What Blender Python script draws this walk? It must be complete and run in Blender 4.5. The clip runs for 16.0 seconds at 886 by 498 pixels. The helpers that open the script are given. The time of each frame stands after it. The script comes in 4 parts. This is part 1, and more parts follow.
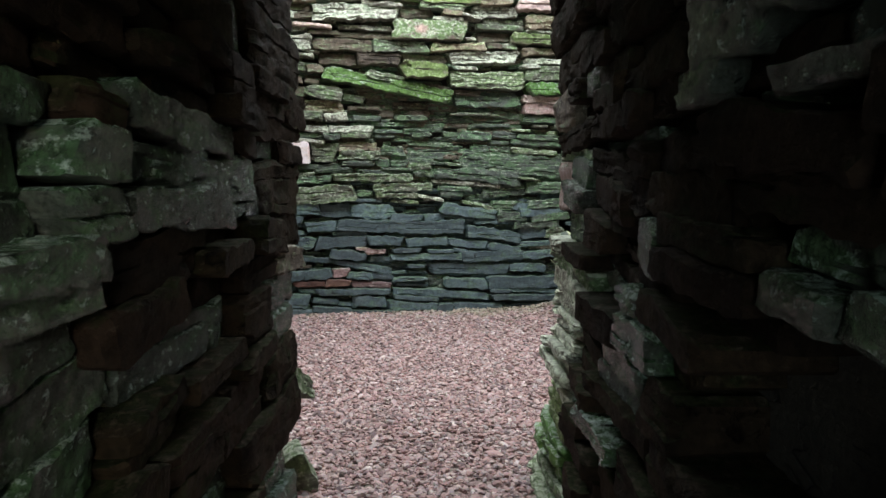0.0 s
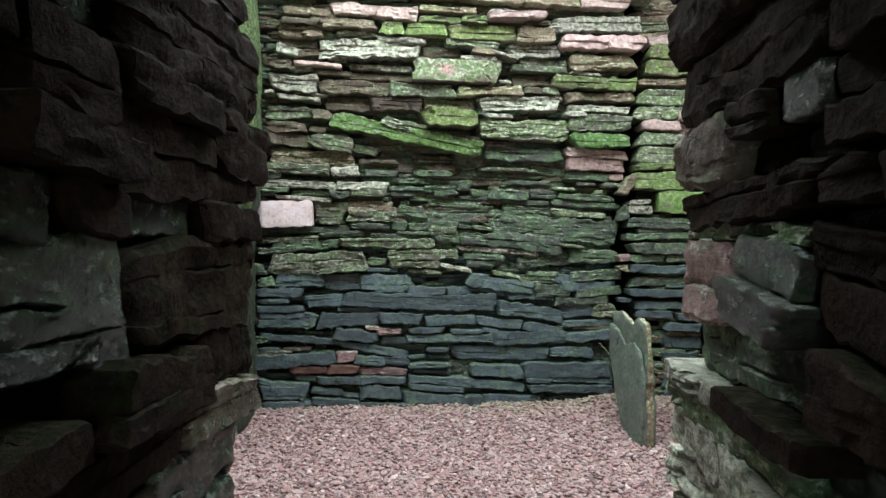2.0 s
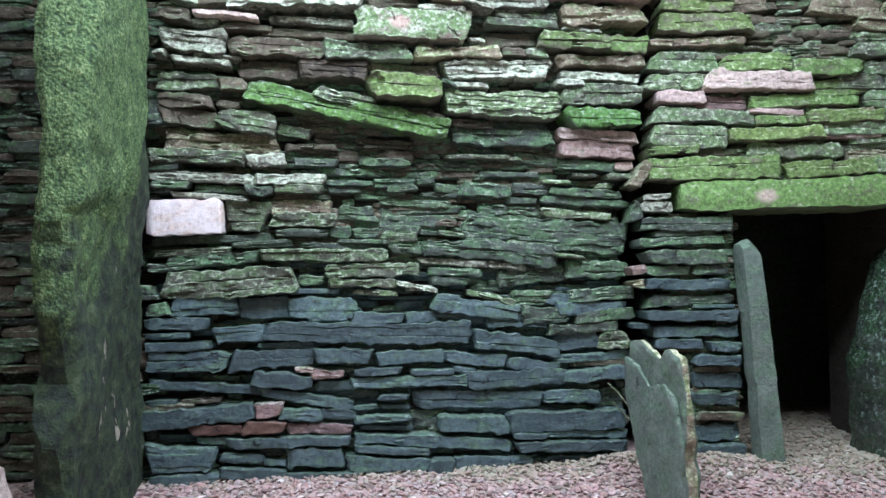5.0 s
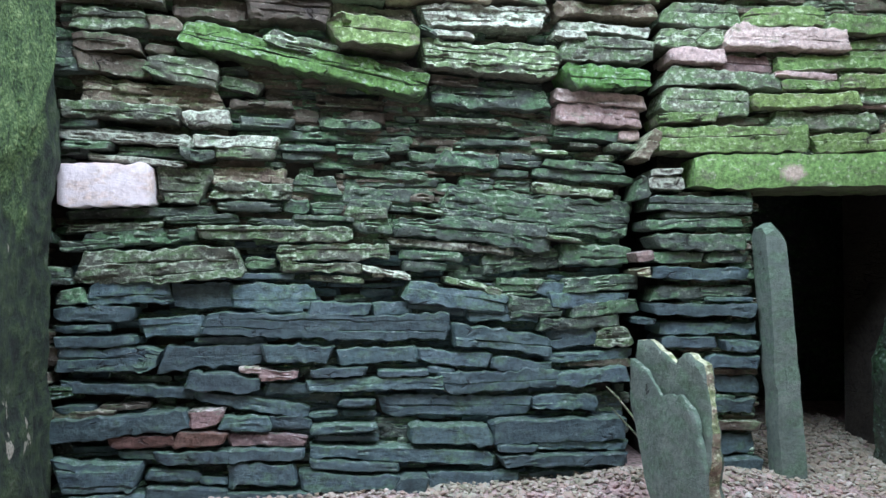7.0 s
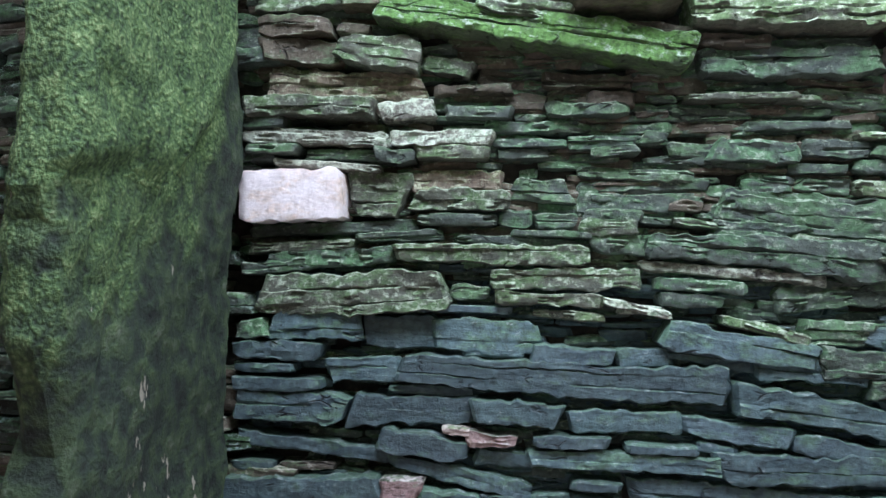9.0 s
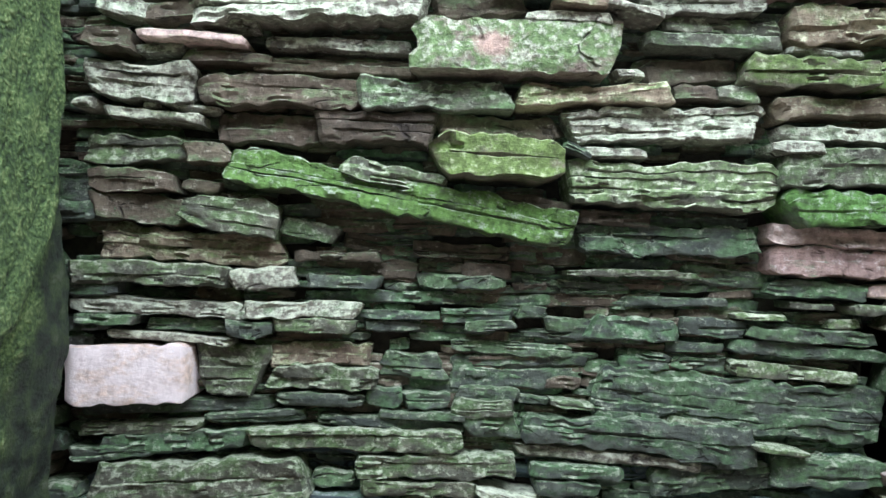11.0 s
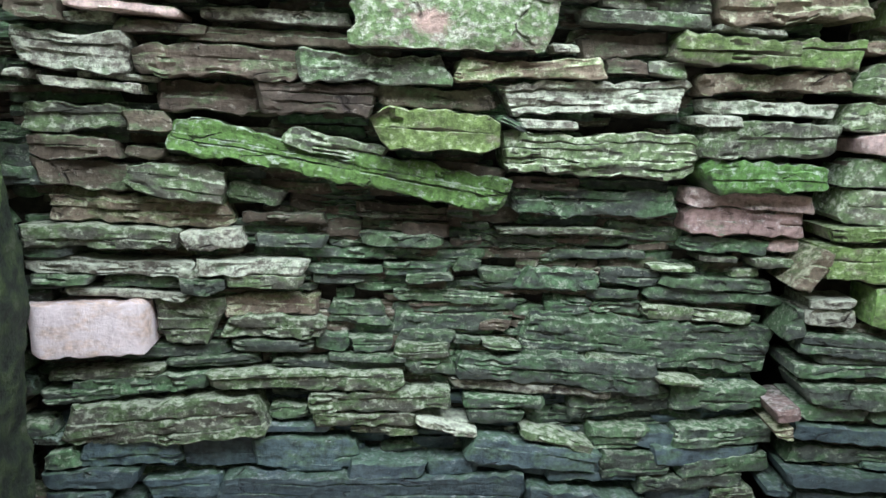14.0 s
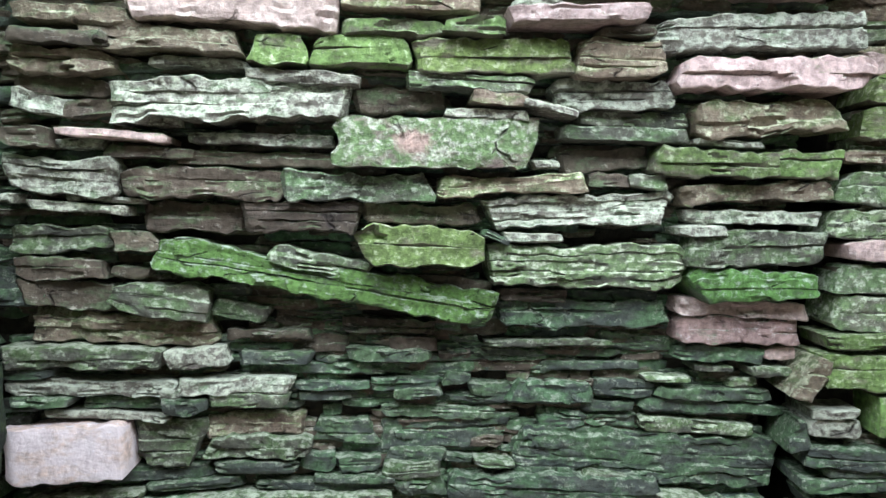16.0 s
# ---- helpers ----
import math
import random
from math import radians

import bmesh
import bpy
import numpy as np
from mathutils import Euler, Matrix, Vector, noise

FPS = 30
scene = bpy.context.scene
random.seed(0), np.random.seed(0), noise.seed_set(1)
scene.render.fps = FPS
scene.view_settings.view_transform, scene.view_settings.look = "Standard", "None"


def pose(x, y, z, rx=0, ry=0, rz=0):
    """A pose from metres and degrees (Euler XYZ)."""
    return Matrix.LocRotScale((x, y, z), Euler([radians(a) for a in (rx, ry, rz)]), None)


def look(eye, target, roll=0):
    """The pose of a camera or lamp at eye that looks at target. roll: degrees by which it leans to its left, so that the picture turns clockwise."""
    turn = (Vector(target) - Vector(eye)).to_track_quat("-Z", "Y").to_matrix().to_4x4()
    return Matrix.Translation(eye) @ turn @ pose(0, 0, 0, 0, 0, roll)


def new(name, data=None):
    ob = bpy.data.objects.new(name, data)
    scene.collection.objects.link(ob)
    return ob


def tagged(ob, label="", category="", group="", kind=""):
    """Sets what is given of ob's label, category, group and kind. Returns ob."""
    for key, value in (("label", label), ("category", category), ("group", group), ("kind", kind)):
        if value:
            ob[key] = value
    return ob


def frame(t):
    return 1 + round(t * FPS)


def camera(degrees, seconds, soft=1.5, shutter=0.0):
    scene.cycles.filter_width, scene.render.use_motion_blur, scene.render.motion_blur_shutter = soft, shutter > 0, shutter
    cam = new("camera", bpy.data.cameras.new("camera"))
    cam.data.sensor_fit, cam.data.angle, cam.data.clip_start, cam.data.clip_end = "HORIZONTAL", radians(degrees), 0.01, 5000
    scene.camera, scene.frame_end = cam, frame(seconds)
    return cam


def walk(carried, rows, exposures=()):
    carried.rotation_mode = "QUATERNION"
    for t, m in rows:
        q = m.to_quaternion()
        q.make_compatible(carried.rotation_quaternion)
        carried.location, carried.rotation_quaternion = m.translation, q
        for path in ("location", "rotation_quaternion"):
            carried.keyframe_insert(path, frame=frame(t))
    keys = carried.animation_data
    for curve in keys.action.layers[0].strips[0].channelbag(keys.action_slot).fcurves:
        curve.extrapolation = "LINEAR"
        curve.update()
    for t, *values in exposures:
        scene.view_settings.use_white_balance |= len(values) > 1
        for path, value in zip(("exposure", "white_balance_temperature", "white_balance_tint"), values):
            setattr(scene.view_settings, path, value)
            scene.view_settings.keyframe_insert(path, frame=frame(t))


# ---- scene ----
cam = camera(65.4, 16.0)
METRES, EYE, TILT, LEAN, TURN = 4.6, 0.86, -4.5, 0.0, 0.0
ROWS = [
    (0.0, 0.0, 0.0, 0.0, -0.0, 0.0, 0.0),
    (0.5, -0.0035, 0.0441, 0.008, 0.52, 0.38, 0.03),
    (1.0, -0.0108, 0.0911, 0.0141, -0.28, 2.27, -2.32),
    (1.5, -0.0049, 0.1396, 0.0258, -0.1, 3.92, -2.66),
    (2.0, -0.0127, 0.1939, 0.0319, 1.51, 4.77, -0.68),
    (2.5, -0.0086, 0.2473, 0.0321, 1.48, 6.63, -1.37),
    (3.0, -0.0101, 0.283, 0.0452, 3.39, 7.18, -0.65),
    (5.5, 0.0101, 0.475, 0.0293, -0.82, 7.56, 0.42),
    (6.0, 0.0049, 0.4983, 0.0316, -1.21, 5.47, 0.22),
    (6.5, 0.0056, 0.5225, 0.0338, -0.83, 5.7, 0.2),
    (7.0, 0.0077, 0.5574, 0.0423, -2.15, 6.1, -0.16),
    (7.5, 0.0054, 0.5958, 0.0503, -1.85, 7.22, 2.67),
    (8.0, -0.011, 0.6346, 0.0507, 1.68, 7.69, 1.1),
    (8.5, -0.014, 0.6783, 0.052, 4.9, 7.78, -0.83),
    (9.0, -0.0266, 0.7128, 0.0595, 14.86, 7.73, -2.53),
    (9.5, -0.0251, 0.7335, 0.0912, 10.48, 6.87, -1.06),
    (10.0, -0.0203, 0.7542, 0.1211, 7.78, 8.7, -1.51),
    (12.5, -0.0033, 0.7142, 0.2689, 6.64, 0.28, -2.02),
    (13.0, -0.0054, 0.7104, 0.2704, 4.24, -2.39, -1.51),
    (13.5, -0.0045, 0.7095, 0.271, 3.33, -4.98, -2.37),
    (14.0, -0.0018, 0.7116, 0.2709, 3.24, -6.18, -1.93),
    (14.5, 0.0008, 0.7114, 0.271, 4.51, -7.36, -1.11),
    (15.0, 0.01, 0.7149, 0.278, 3.31, -2.38, -1.53),
    (15.5, 0.0117, 0.7171, 0.2801, 2.21, 0.77, -2.19),
    (16.0, 0.011, 0.7167, 0.2839, 3.75, 1.63, -0.93),
]
EXPOSURE = [(0.0, -0.4, 6500, 10), (1.5, -0.4, 6500, 10), (3.2, -0.15, 6500, 10), (5.3, 0.0, 5600, 10), (8.0, 0.0, 5550, 10), (10.2, -0.12, 5900, 10), (12.3, -0.32, 6200, 10), (16.0, -0.36, 6050, 10)]
walk(cam, [(t, pose(0, 0, EYE, TILT, LEAN, TURN) @ pose(METRES * x, METRES * y, METRES * z, 90 + pitch, roll, yaw)) for t, x, y, z, yaw, pitch, roll in ROWS], EXPOSURE)

# ---- world and light ----
world = bpy.data.worlds.new("sky")
scene.world = world
world.use_nodes = True
wn = world.node_tree
sky = wn.nodes.new("ShaderNodeTexSky")
sky.sky_type = "NISHITA"
sky.sun_disc = False
sky.sun_elevation, sky.sun_rotation = radians(13), radians(160)
wn.links.new(sky.outputs[0], wn.nodes["Background"].inputs[0])
wn.nodes["Background"].inputs[1].default_value = 0.15

sun = new("sun", bpy.data.lights.new("sun", "SUN"))
sun.data.energy, sun.data.angle, sun.data.color = 2.2, radians(9), (1.0, 0.96, 0.9)
sun.matrix_world = look((3.2, -9.2, 2.3), (0, 0, 0))

# daylight through the roof light
SKYLIGHT = (-1.65, 2.15, 3.2, 4.6, 3.35)      # x0, x1, y0, y1, z
day = new("daylight", bpy.data.lights.new("daylight", "AREA"))
day.data.shape, day.data.size, day.data.size_y = "RECTANGLE", 3.7, 1.3
day.data.energy, day.data.color = 272.0, (0.94, 0.945, 1.0)
day.matrix_world = look((0.25, 3.9, 3.36), (0.25, 3.92, 0))


# sky light in the passage entrance behind the start
entry = new("entrance_light", bpy.data.lights.new("entrance_light", "AREA"))
entry.data.shape, entry.data.size, entry.data.size_y = "RECTANGLE", 0.4, 1.5
entry.data.energy, entry.data.color = 22.0, (0.84, 0.97, 1.0)
entry.matrix_world = look((-0.22, -1.58, 0.85), (0.1, 0, 0.85))


# ---- materials ----
def stone_material(name, base, second, growth, amount, fleck=(0.5, 0.52, 0.45), flecks=0.2, rough=0.85, grain=1.0, bedded=1.0, cracks=0.5, patch=None, soil=1.0, spread=1.0, gloss=0.5):
    """Split flagstone: two rock colours in beds, algae or moss in patches, pale lichen flecks, pitted relief."""
    m = bpy.data.materials.new(name)
    m.use_nodes = True
    t = m.node_tree
    nodes, link = t.nodes, t.links.new
    bsdf = nodes["Principled BSDF"]
    bsdf.inputs["Roughness"].default_value = rough
    bsdf.inputs["Specular IOR Level"].default_value = gloss
    geo, info = nodes.new("ShaderNodeNewGeometry"), nodes.new("ShaderNodeObjectInfo")
    coord = nodes.new("ShaderNodeTexCoord")
    shift = nodes.new("ShaderNodeVectorMath")
    shift.operation = "MULTIPLY_ADD"
    link(info.outputs["Random"], shift.inputs[0])
    shift.inputs[1].default_value = (17.0, 31.0, 23.0)
    link(coord.outputs["Object"], shift.inputs[2])

    def noise_tex(scale, detail, roughness, squash=None):
        n = nodes.new("ShaderNodeTexNoise")
        n.inputs["Scale"].default_value, n.inputs["Detail"].default_value, n.inputs["Roughness"].default_value = scale, detail, roughness
        if squash:
            mp = nodes.new("ShaderNodeMapping")
            mp.inputs["Scale"].default_value = squash
            link(shift.outputs[0], mp.inputs["Vector"])
            link(mp.outputs[0], n.inputs["Vector"])
        else:
            link(shift.outputs[0], n.inputs["Vector"])
        return n.outputs["Fac"]

    def ramp(fac, a, b):
        r = nodes.new("ShaderNodeMapRange")
        r.inputs["From Min"].default_value, r.inputs["From Max"].default_value = a, b
        link(fac, r.inputs["Value"])
        return r.outputs["Result"]

    def mix(fac, a, b, kind="MIX"):
        x = nodes.new("ShaderNodeMix")
        x.data_type, x.blend_type = "RGBA", kind
        for socket, value in ((x.inputs["Factor"], fac), (x.inputs["A"], a), (x.inputs["B"], b)):
            if isinstance(value, tuple):
                socket.default_value = (*value, 1)
            elif isinstance(value, float):
                socket.default_value = value
            else:
                link(value, socket)
        return x.outputs["Result"]

    def math_node(op, a, b):
        x = nodes.new("ShaderNodeMath")
        x.operation = op
        for socket, value in zip(x.inputs, (a, b)):
            if isinstance(value, float):
                socket.default_value = value
            else:
                link(value, socket)
        return x.outputs[0]

    beds = noise_tex(1.0, 4.0, 0.6, (8.0, 8.0, 8.0 + 14.0 * bedded))
    blotch = noise_tex(9.0, 5.0, 0.6)
    fine = noise_tex(48.0, 5.0, 0.65)
    lamina = noise_tex(1.0, 3.0, 0.55, (11.0, 11.0, 14.0 + 62.0 * bedded))
    colour = mix(ramp(math_node("ADD", math_node("MULTIPLY", beds, 0.6), math_node("MULTIPLY", blotch, 0.4)), 0.36, 0.64), base, second)
    # growth: in patches, more on faces that look up
    up = nodes.new("ShaderNodeSeparateXYZ")
    link(geo.outputs["Normal"], up.inputs[0])
    cover = noise_tex(9.0, 7.0, 0.68, (1.0, 1.0, 2.0))
    lift = math_node("ADD", cover, math_node("MULTIPLY", up.outputs["Z"], 0.2))
    vary = math_node("ADD", lift, math_node("MULTIPLY", info.outputs["Random"], 0.1))
    edge = 0.80 - 0.5 * amount
    mask = ramp(vary, edge - 0.05, edge + 0.08)
    green = mix(fine, tuple(c * 0.45 for c in growth), tuple(min(1.0, c * 1.5) for c in growth))
    colour = mix(mask, colour, green)
    spots = noise_tex(36.0, 8.0, 0.72, (1.0, 1.0, 1.35))
    cut = 0.72 - 0.28 * flecks
    speck = math_node("ADD", spots, math_node("MULTIPLY", up.outputs["Z"], 0.10))
    colour = mix(math_node("MULTIPLY", ramp(speck, cut - 0.06, cut + 0.05), 0.9), colour, fleck)
    if patch:
        px, pz, radius, tint = patch
        away = nodes.new("ShaderNodeVectorMath")
        away.operation = "MULTIPLY_ADD"
        link(coord.outputs["Object"], away.inputs[0])
        away.inputs[1].default_value, away.inputs[2].default_value = (1.0, 0.0, 1.6), (-px, 0.0, -1.6 * pz)
        far = nodes.new("ShaderNodeVectorMath")
        far.operation = "LENGTH"
        link(away.outputs[0], far.inputs[0])
        ragged = math_node("ADD", far.outputs["Value"], math_node("MULTIPLY", fine, 1.6 * radius))
        colour = mix(ramp(ragged, 1.95 * radius, 1.45 * radius), colour, tint)
    dirt = ramp(fine, 0.25, 0.6)
    colour = mix(1.0, colour, mix(dirt, (1 - 0.55 * soil, 1 - 0.56 * soil, 1 - 0.57 * soil), (1 + 0.2 * soil, 1 + 0.2 * soil, 1 + 0.2 * soil)), "MULTIPLY")
    # dirt-filled cracks, here and there
    vor = nodes.new("ShaderNodeTexVoronoi")
    vor.feature = "DISTANCE_TO_EDGE"
    vor.inputs["Scale"].default_value = 1.0
    wobble = nodes.new("ShaderNodeVectorMath")
    wobble.operation = "MULTIPLY_ADD"
    wn2 = nodes.new("ShaderNodeTexNoise")
    wn2.inputs["Scale"].default_value = 14.0
    link(shift.outputs[0], wn2.inputs["Vector"])
    link(wn2.outputs["Color"], wobble.inputs[0])
    wobble.inputs[1].default_value = (0.06, 0.06, 0.03)
    link(shift.outputs[0], wobble.inputs[2])
    vm = nodes.new("ShaderNodeMapping")
    vm.inputs["Scale"].default_value = (7.0, 7.0, 7.0 + 13.0 * bedded)
    link(wobble.outputs[0], vm.inputs["Vector"])
    link(vm.outputs[0], vor.inputs["Vector"])
    crack = math_node("MAXIMUM", ramp(vor.outputs["Distance"], 0.0, 0.05), ramp(blotch, 0.26 + 0.3 * cracks, 0.32 + 0.3 * cracks))
    colour = mix(crack, mix(1.0, colour, (0.22, 0.2, 0.18), "MULTIPLY"), colour)
    colour = mix(math_node("MULTIPLY", ramp(lamina, 0.37, 0.31), 0.3 * min(1.0, bedded)), colour, mix(1.0, colour, (0.3, 0.28, 0.25), "MULTIPLY"))
    own = nodes.new("ShaderNodeHueSaturation")
    link(ramp(info.outputs["Random"], -0.9, 1.6), own.inputs["Value"])
    own_value = own.inputs["Value"]
    for l in list(t.links):
        if l.to_socket == own_value:
            l.from_node.inputs["To Min"].default_value, l.from_node.inputs["To Max"].default_value = 1.0 - 0.82 * spread, 1.0 + 0.62 * spread
    own.inputs["Saturation"].default_value = 1.12
    tone = nodes.new("ShaderNodeMath")
    tone.operation = "FRACT"
    link(math_node("MULTIPLY", info.outputs["Random"], 7.3), tone.inputs[0])
    hue = nodes.new("ShaderNodeMapRange")
    hue.inputs["To Min"].default_value, hue.inputs["To Max"].default_value = 0.487, 0.513
    link(tone.outputs[0], hue.inputs["Value"])
    link(hue.outputs["Result"], own.inputs["Hue"])
    link(colour, own.inputs["Color"])
    link(own.outputs["Color"], bsdf.inputs["Base Color"])
    bump = nodes.new("ShaderNodeBump")
    bump.inputs["Strength"].default_value, bump.inputs["Distance"].default_value = 1.0, 0.0145 * grain
    relief = 0.0
    for height, share in ((ramp(lamina, 0.3, 0.5), 0.09 * bedded), (beds, 0.35), (blotch, 0.7), (fine, 0.45), (spots, 0.55), (crack, 0.6)):
        relief = math_node("ADD", math_node("MULTIPLY", height, share), relief)
    link(relief, bump.inputs["Height"])
    link(bump.outputs[0], bsdf.inputs["Normal"])
    return m


GREEN, LIME, GREY = (0.075, 0.15, 0.05), (0.10, 0.27, 0.045), (0.40, 0.44, 0.34)
STONE = {
    "slate": stone_material("blue_grey_slate", (0.047, 0.072, 0.085), (0.102, 0.146, 0.152), (0.085, 0.138, 0.10), 0.34, (0.27, 0.32, 0.31), 0.18, 0.6, 0.8, cracks=0.25),
    "dark": stone_material("dark_green_slate", (0.044, 0.058, 0.052), (0.108, 0.131, 0.108), (0.085, 0.145, 0.078), 0.5, (0.35, 0.41, 0.32), 0.36, 0.75, cracks=0.35),
    "moss": stone_material("mossy_flagstone", (0.075, 0.085, 0.07), (0.16, 0.17, 0.13), (0.125, 0.19, 0.095), 0.56, (0.47, 0.54, 0.42), 0.50, cracks=0.35),
    "lime": stone_material("lime_green_flagstone", (0.10, 0.10, 0.075), (0.21, 0.21, 0.15), (0.135, 0.205, 0.076), 0.70, (0.42, 0.50, 0.33), 0.42, cracks=0.3),
    "lintel": stone_material("lintel_flagstone", (0.12, 0.14, 0.09), (0.20, 0.24, 0.14), (0.18, 0.30, 0.11), 0.75, (0.50, 0.54, 0.42), 0.35, bedded=0.3, cracks=0.1, patch=(-0.32, -0.01, 0.06, (0.50, 0.43, 0.36)), spread=0.1),
    "bright": stone_material("bright_moss_flagstone", (0.055, 0.08, 0.05), (0.12, 0.16, 0.095), (0.115, 0.22, 0.072), 0.74, (0.40, 0.48, 0.40), 0.42, cracks=0.5, spread=0.1),
    "lichen": stone_material("lichen_covered_flagstone", (0.14, 0.135, 0.115), (0.27, 0.27, 0.225), (0.22, 0.29, 0.19), 0.42, (0.59, 0.65, 0.53), 0.78, grain=1.5, cracks=0.35),
    "tan": stone_material("tan_flagstone", (0.15, 0.12, 0.09), (0.30, 0.265, 0.20), (0.17, 0.22, 0.11), 0.40, (0.55, 0.58, 0.42), 0.5, grain=1.3, cracks=0.35),
    "brown": stone_material("brown_flagstone", (0.058, 0.05, 0.038), (0.138, 0.12, 0.09), (0.10, 0.135, 0.075), 0.34, (0.38, 0.37, 0.31), 0.28, cracks=0.35),
    "pale": stone_material("pale_pink_flagstone", (0.42, 0.34, 0.31), (0.60, 0.50, 0.46), (0.28, 0.33, 0.2), 0.15, (0.72, 0.67, 0.62), 0.4, cracks=0.2),
    "rose": stone_material("reddish_flagstone", (0.17, 0.125, 0.12), (0.36, 0.27, 0.25), (0.13, 0.16, 0.11), 0.2, (0.5, 0.46, 0.44), 0.35, cracks=0.3),
    "rust": stone_material("rusty_flagstone", (0.11, 0.065, 0.05), (0.20, 0.13, 0.105), (0.09, 0.11, 0.09), 0.15, (0.3, 0.28, 0.27), 0.15, cracks=0.2),
    "white": stone_material("whitewashed_stone", (0.70, 0.63, 0.63), (0.82, 0.77, 0.78), (0.66, 0.54, 0.49), 0.35, (0.85, 0.84, 0.9), 0.15, grain=0.4, bedded=0.1, cracks=0.0, soil=0.25, spread=0.1),
    "quartz": stone_material("lichen_boulder", (0.30, 0.25, 0.22), (0.42, 0.40, 0.34), (0.20, 0.29, 0.14), 0.62, (0.64, 0.68, 0.57), 0.6, grain=2.6, bedded=0.2, cracks=0.3, patch=(-0.065, 0.0, 0.055, (0.56, 0.43, 0.38)), spread=0.3),
    # near-black so that the colour itself carries the passage gloom
    "gloom": stone_material("shaded_brown_flagstone", (0.008, 0.0062, 0.0044), (0.030, 0.0215, 0.0145), (0.017, 0.021, 0.010), 0.25, (0.060, 0.050, 0.038), 0.2, 0.75, 1.3, bedded=0.15, cracks=0.25, gloss=0.06),
    # wet green stone with the shade of its dark places put into the colour
    "gloom_green": stone_material("shaded_damp_green_flagstone", (0.014, 0.019, 0.015), (0.062, 0.075, 0.06), (0.04, 0.075, 0.038), 0.45, (0.24, 0.31, 0.27), 0.35, 0.2, 1.5, bedded=0.15, cracks=0.25),
    "earth": stone_material("packed_earth", (0.03, 0.026, 0.02), (0.055, 0.048, 0.038), (0.04, 0.05, 0.03), 0.1, (0.1, 0.1, 0.08), 0.1),
    "plain": stone_material("grey_green_slab", (0.09, 0.115, 0.10), (0.165, 0.20, 0.17), (0.115, 0.165, 0.12), 0.4, (0.36, 0.40, 0.34), 0.12, bedded=0.0, cracks=0.15, soil=0.5),
    "bed": stone_material("gravel_bed", (0.20, 0.15, 0.142), (0.34, 0.255, 0.238), (0.2, 0.19, 0.15), 0.05, (0.45, 0.35, 0.33), 0.5, grain=1.5, bedded=0.0, cracks=0.0),
    "concrete": stone_material("concrete", (0.34, 0.34, 0.32), (0.45, 0.45, 0.42), (0.25, 0.28, 0.2), 0.1),
}


def gravel_material():
    m = bpy.data.materials.new("pink_grey_gravel")
    m.use_nodes = True
    t = m.node_tree
    geo, ramp = t.nodes.new("ShaderNodeNewGeometry"), t.nodes.new("ShaderNodeValToRGB")
    t.links.new(geo.outputs["Random Per Island"], ramp.inputs[0])
    stops = [(0.0, (0.13, 0.10, 0.10)), (0.25, (0.31, 0.205, 0.19)), (0.5, (0.42, 0.29, 0.27)), (0.75, (0.33, 0.29, 0.28)), (0.93, (0.50, 0.38, 0.35)), (1.0, (0.62, 0.56, 0.53))]
    while len(ramp.color_ramp.elements) < len(stops):
        ramp.color_ramp.elements.new(0.5)
    for e, (p, c) in zip(ramp.color_ramp.elements, stops):
        e.position, e.color = p, (*c, 1)
    n = t.nodes.new("ShaderNodeTexNoise")
    n.inputs["Scale"].default_value, n.inputs["Detail"].default_value = 160.0, 5.0
    t.links.new(geo.outputs["Position"], n.inputs["Vector"])
    mx = t.nodes.new("ShaderNodeMix")
    mx.data_type, mx.blend_type = "RGBA", "MULTIPLY"
    mx.inputs["Factor"].default_value = 0.55
    t.links.new(ramp.outputs[0], mx.inputs["A"])
    t.links.new(n.outputs["Color"], mx.inputs["B"])
    hs = t.nodes.new("ShaderNodeHueSaturation")
    hs.inputs["Value"].default_value = 1.6
    at, near, patch, green = t.nodes.new("ShaderNodeSeparateXYZ"), t.nodes.new("ShaderNodeMapRange"), t.nodes.new("ShaderNodeTexNoise"), t.nodes.new("ShaderNodeMix")
    t.links.new(geo.outputs["Position"], at.inputs[0])
    patch.inputs["Scale"].default_value, patch.inputs["Detail"].default_value = 9.0, 4.0
    t.links.new(geo.outputs["Position"], patch.inputs["Vector"])
    shore = t.nodes.new("ShaderNodeMath")
    shore.operation = "ADD"
    t.links.new(at.outputs["Y"], shore.inputs[0])
    t.links.new(patch.outputs["Fac"], shore.inputs[1])
    near.inputs["From Min"].default_value, near.inputs["From Max"].default_value, near.inputs["To Max"].default_value = 5.68, 6.0, 0.45
    t.links.new(shore.outputs[0], near.inputs["Value"])
    green.data_type = "RGBA"
    green.inputs["B"].default_value = (0.15, 0.19, 0.10, 1)
    t.links.new(near.outputs["Result"], green.inputs["Factor"])
    t.links.new(mx.outputs["Result"], green.inputs["A"])
    t.links.new(green.outputs["Result"], hs.inputs["Color"])
    b = t.nodes["Principled BSDF"]
    t.links.new(hs.outputs[0], b.inputs["Base Color"])
    b.inputs["Roughness"].default_value = 0.85
    bump = t.nodes.new("ShaderNodeBump")
    bump.inputs["Strength"].default_value, bump.inputs["Distance"].default_value = 0.6, 0.004
    t.links.new(n.outputs["Fac"], bump.inputs["Height"])
    t.links.new(bump.outputs[0], b.inputs["Normal"])
    return m


GRAVEL = gravel_material()


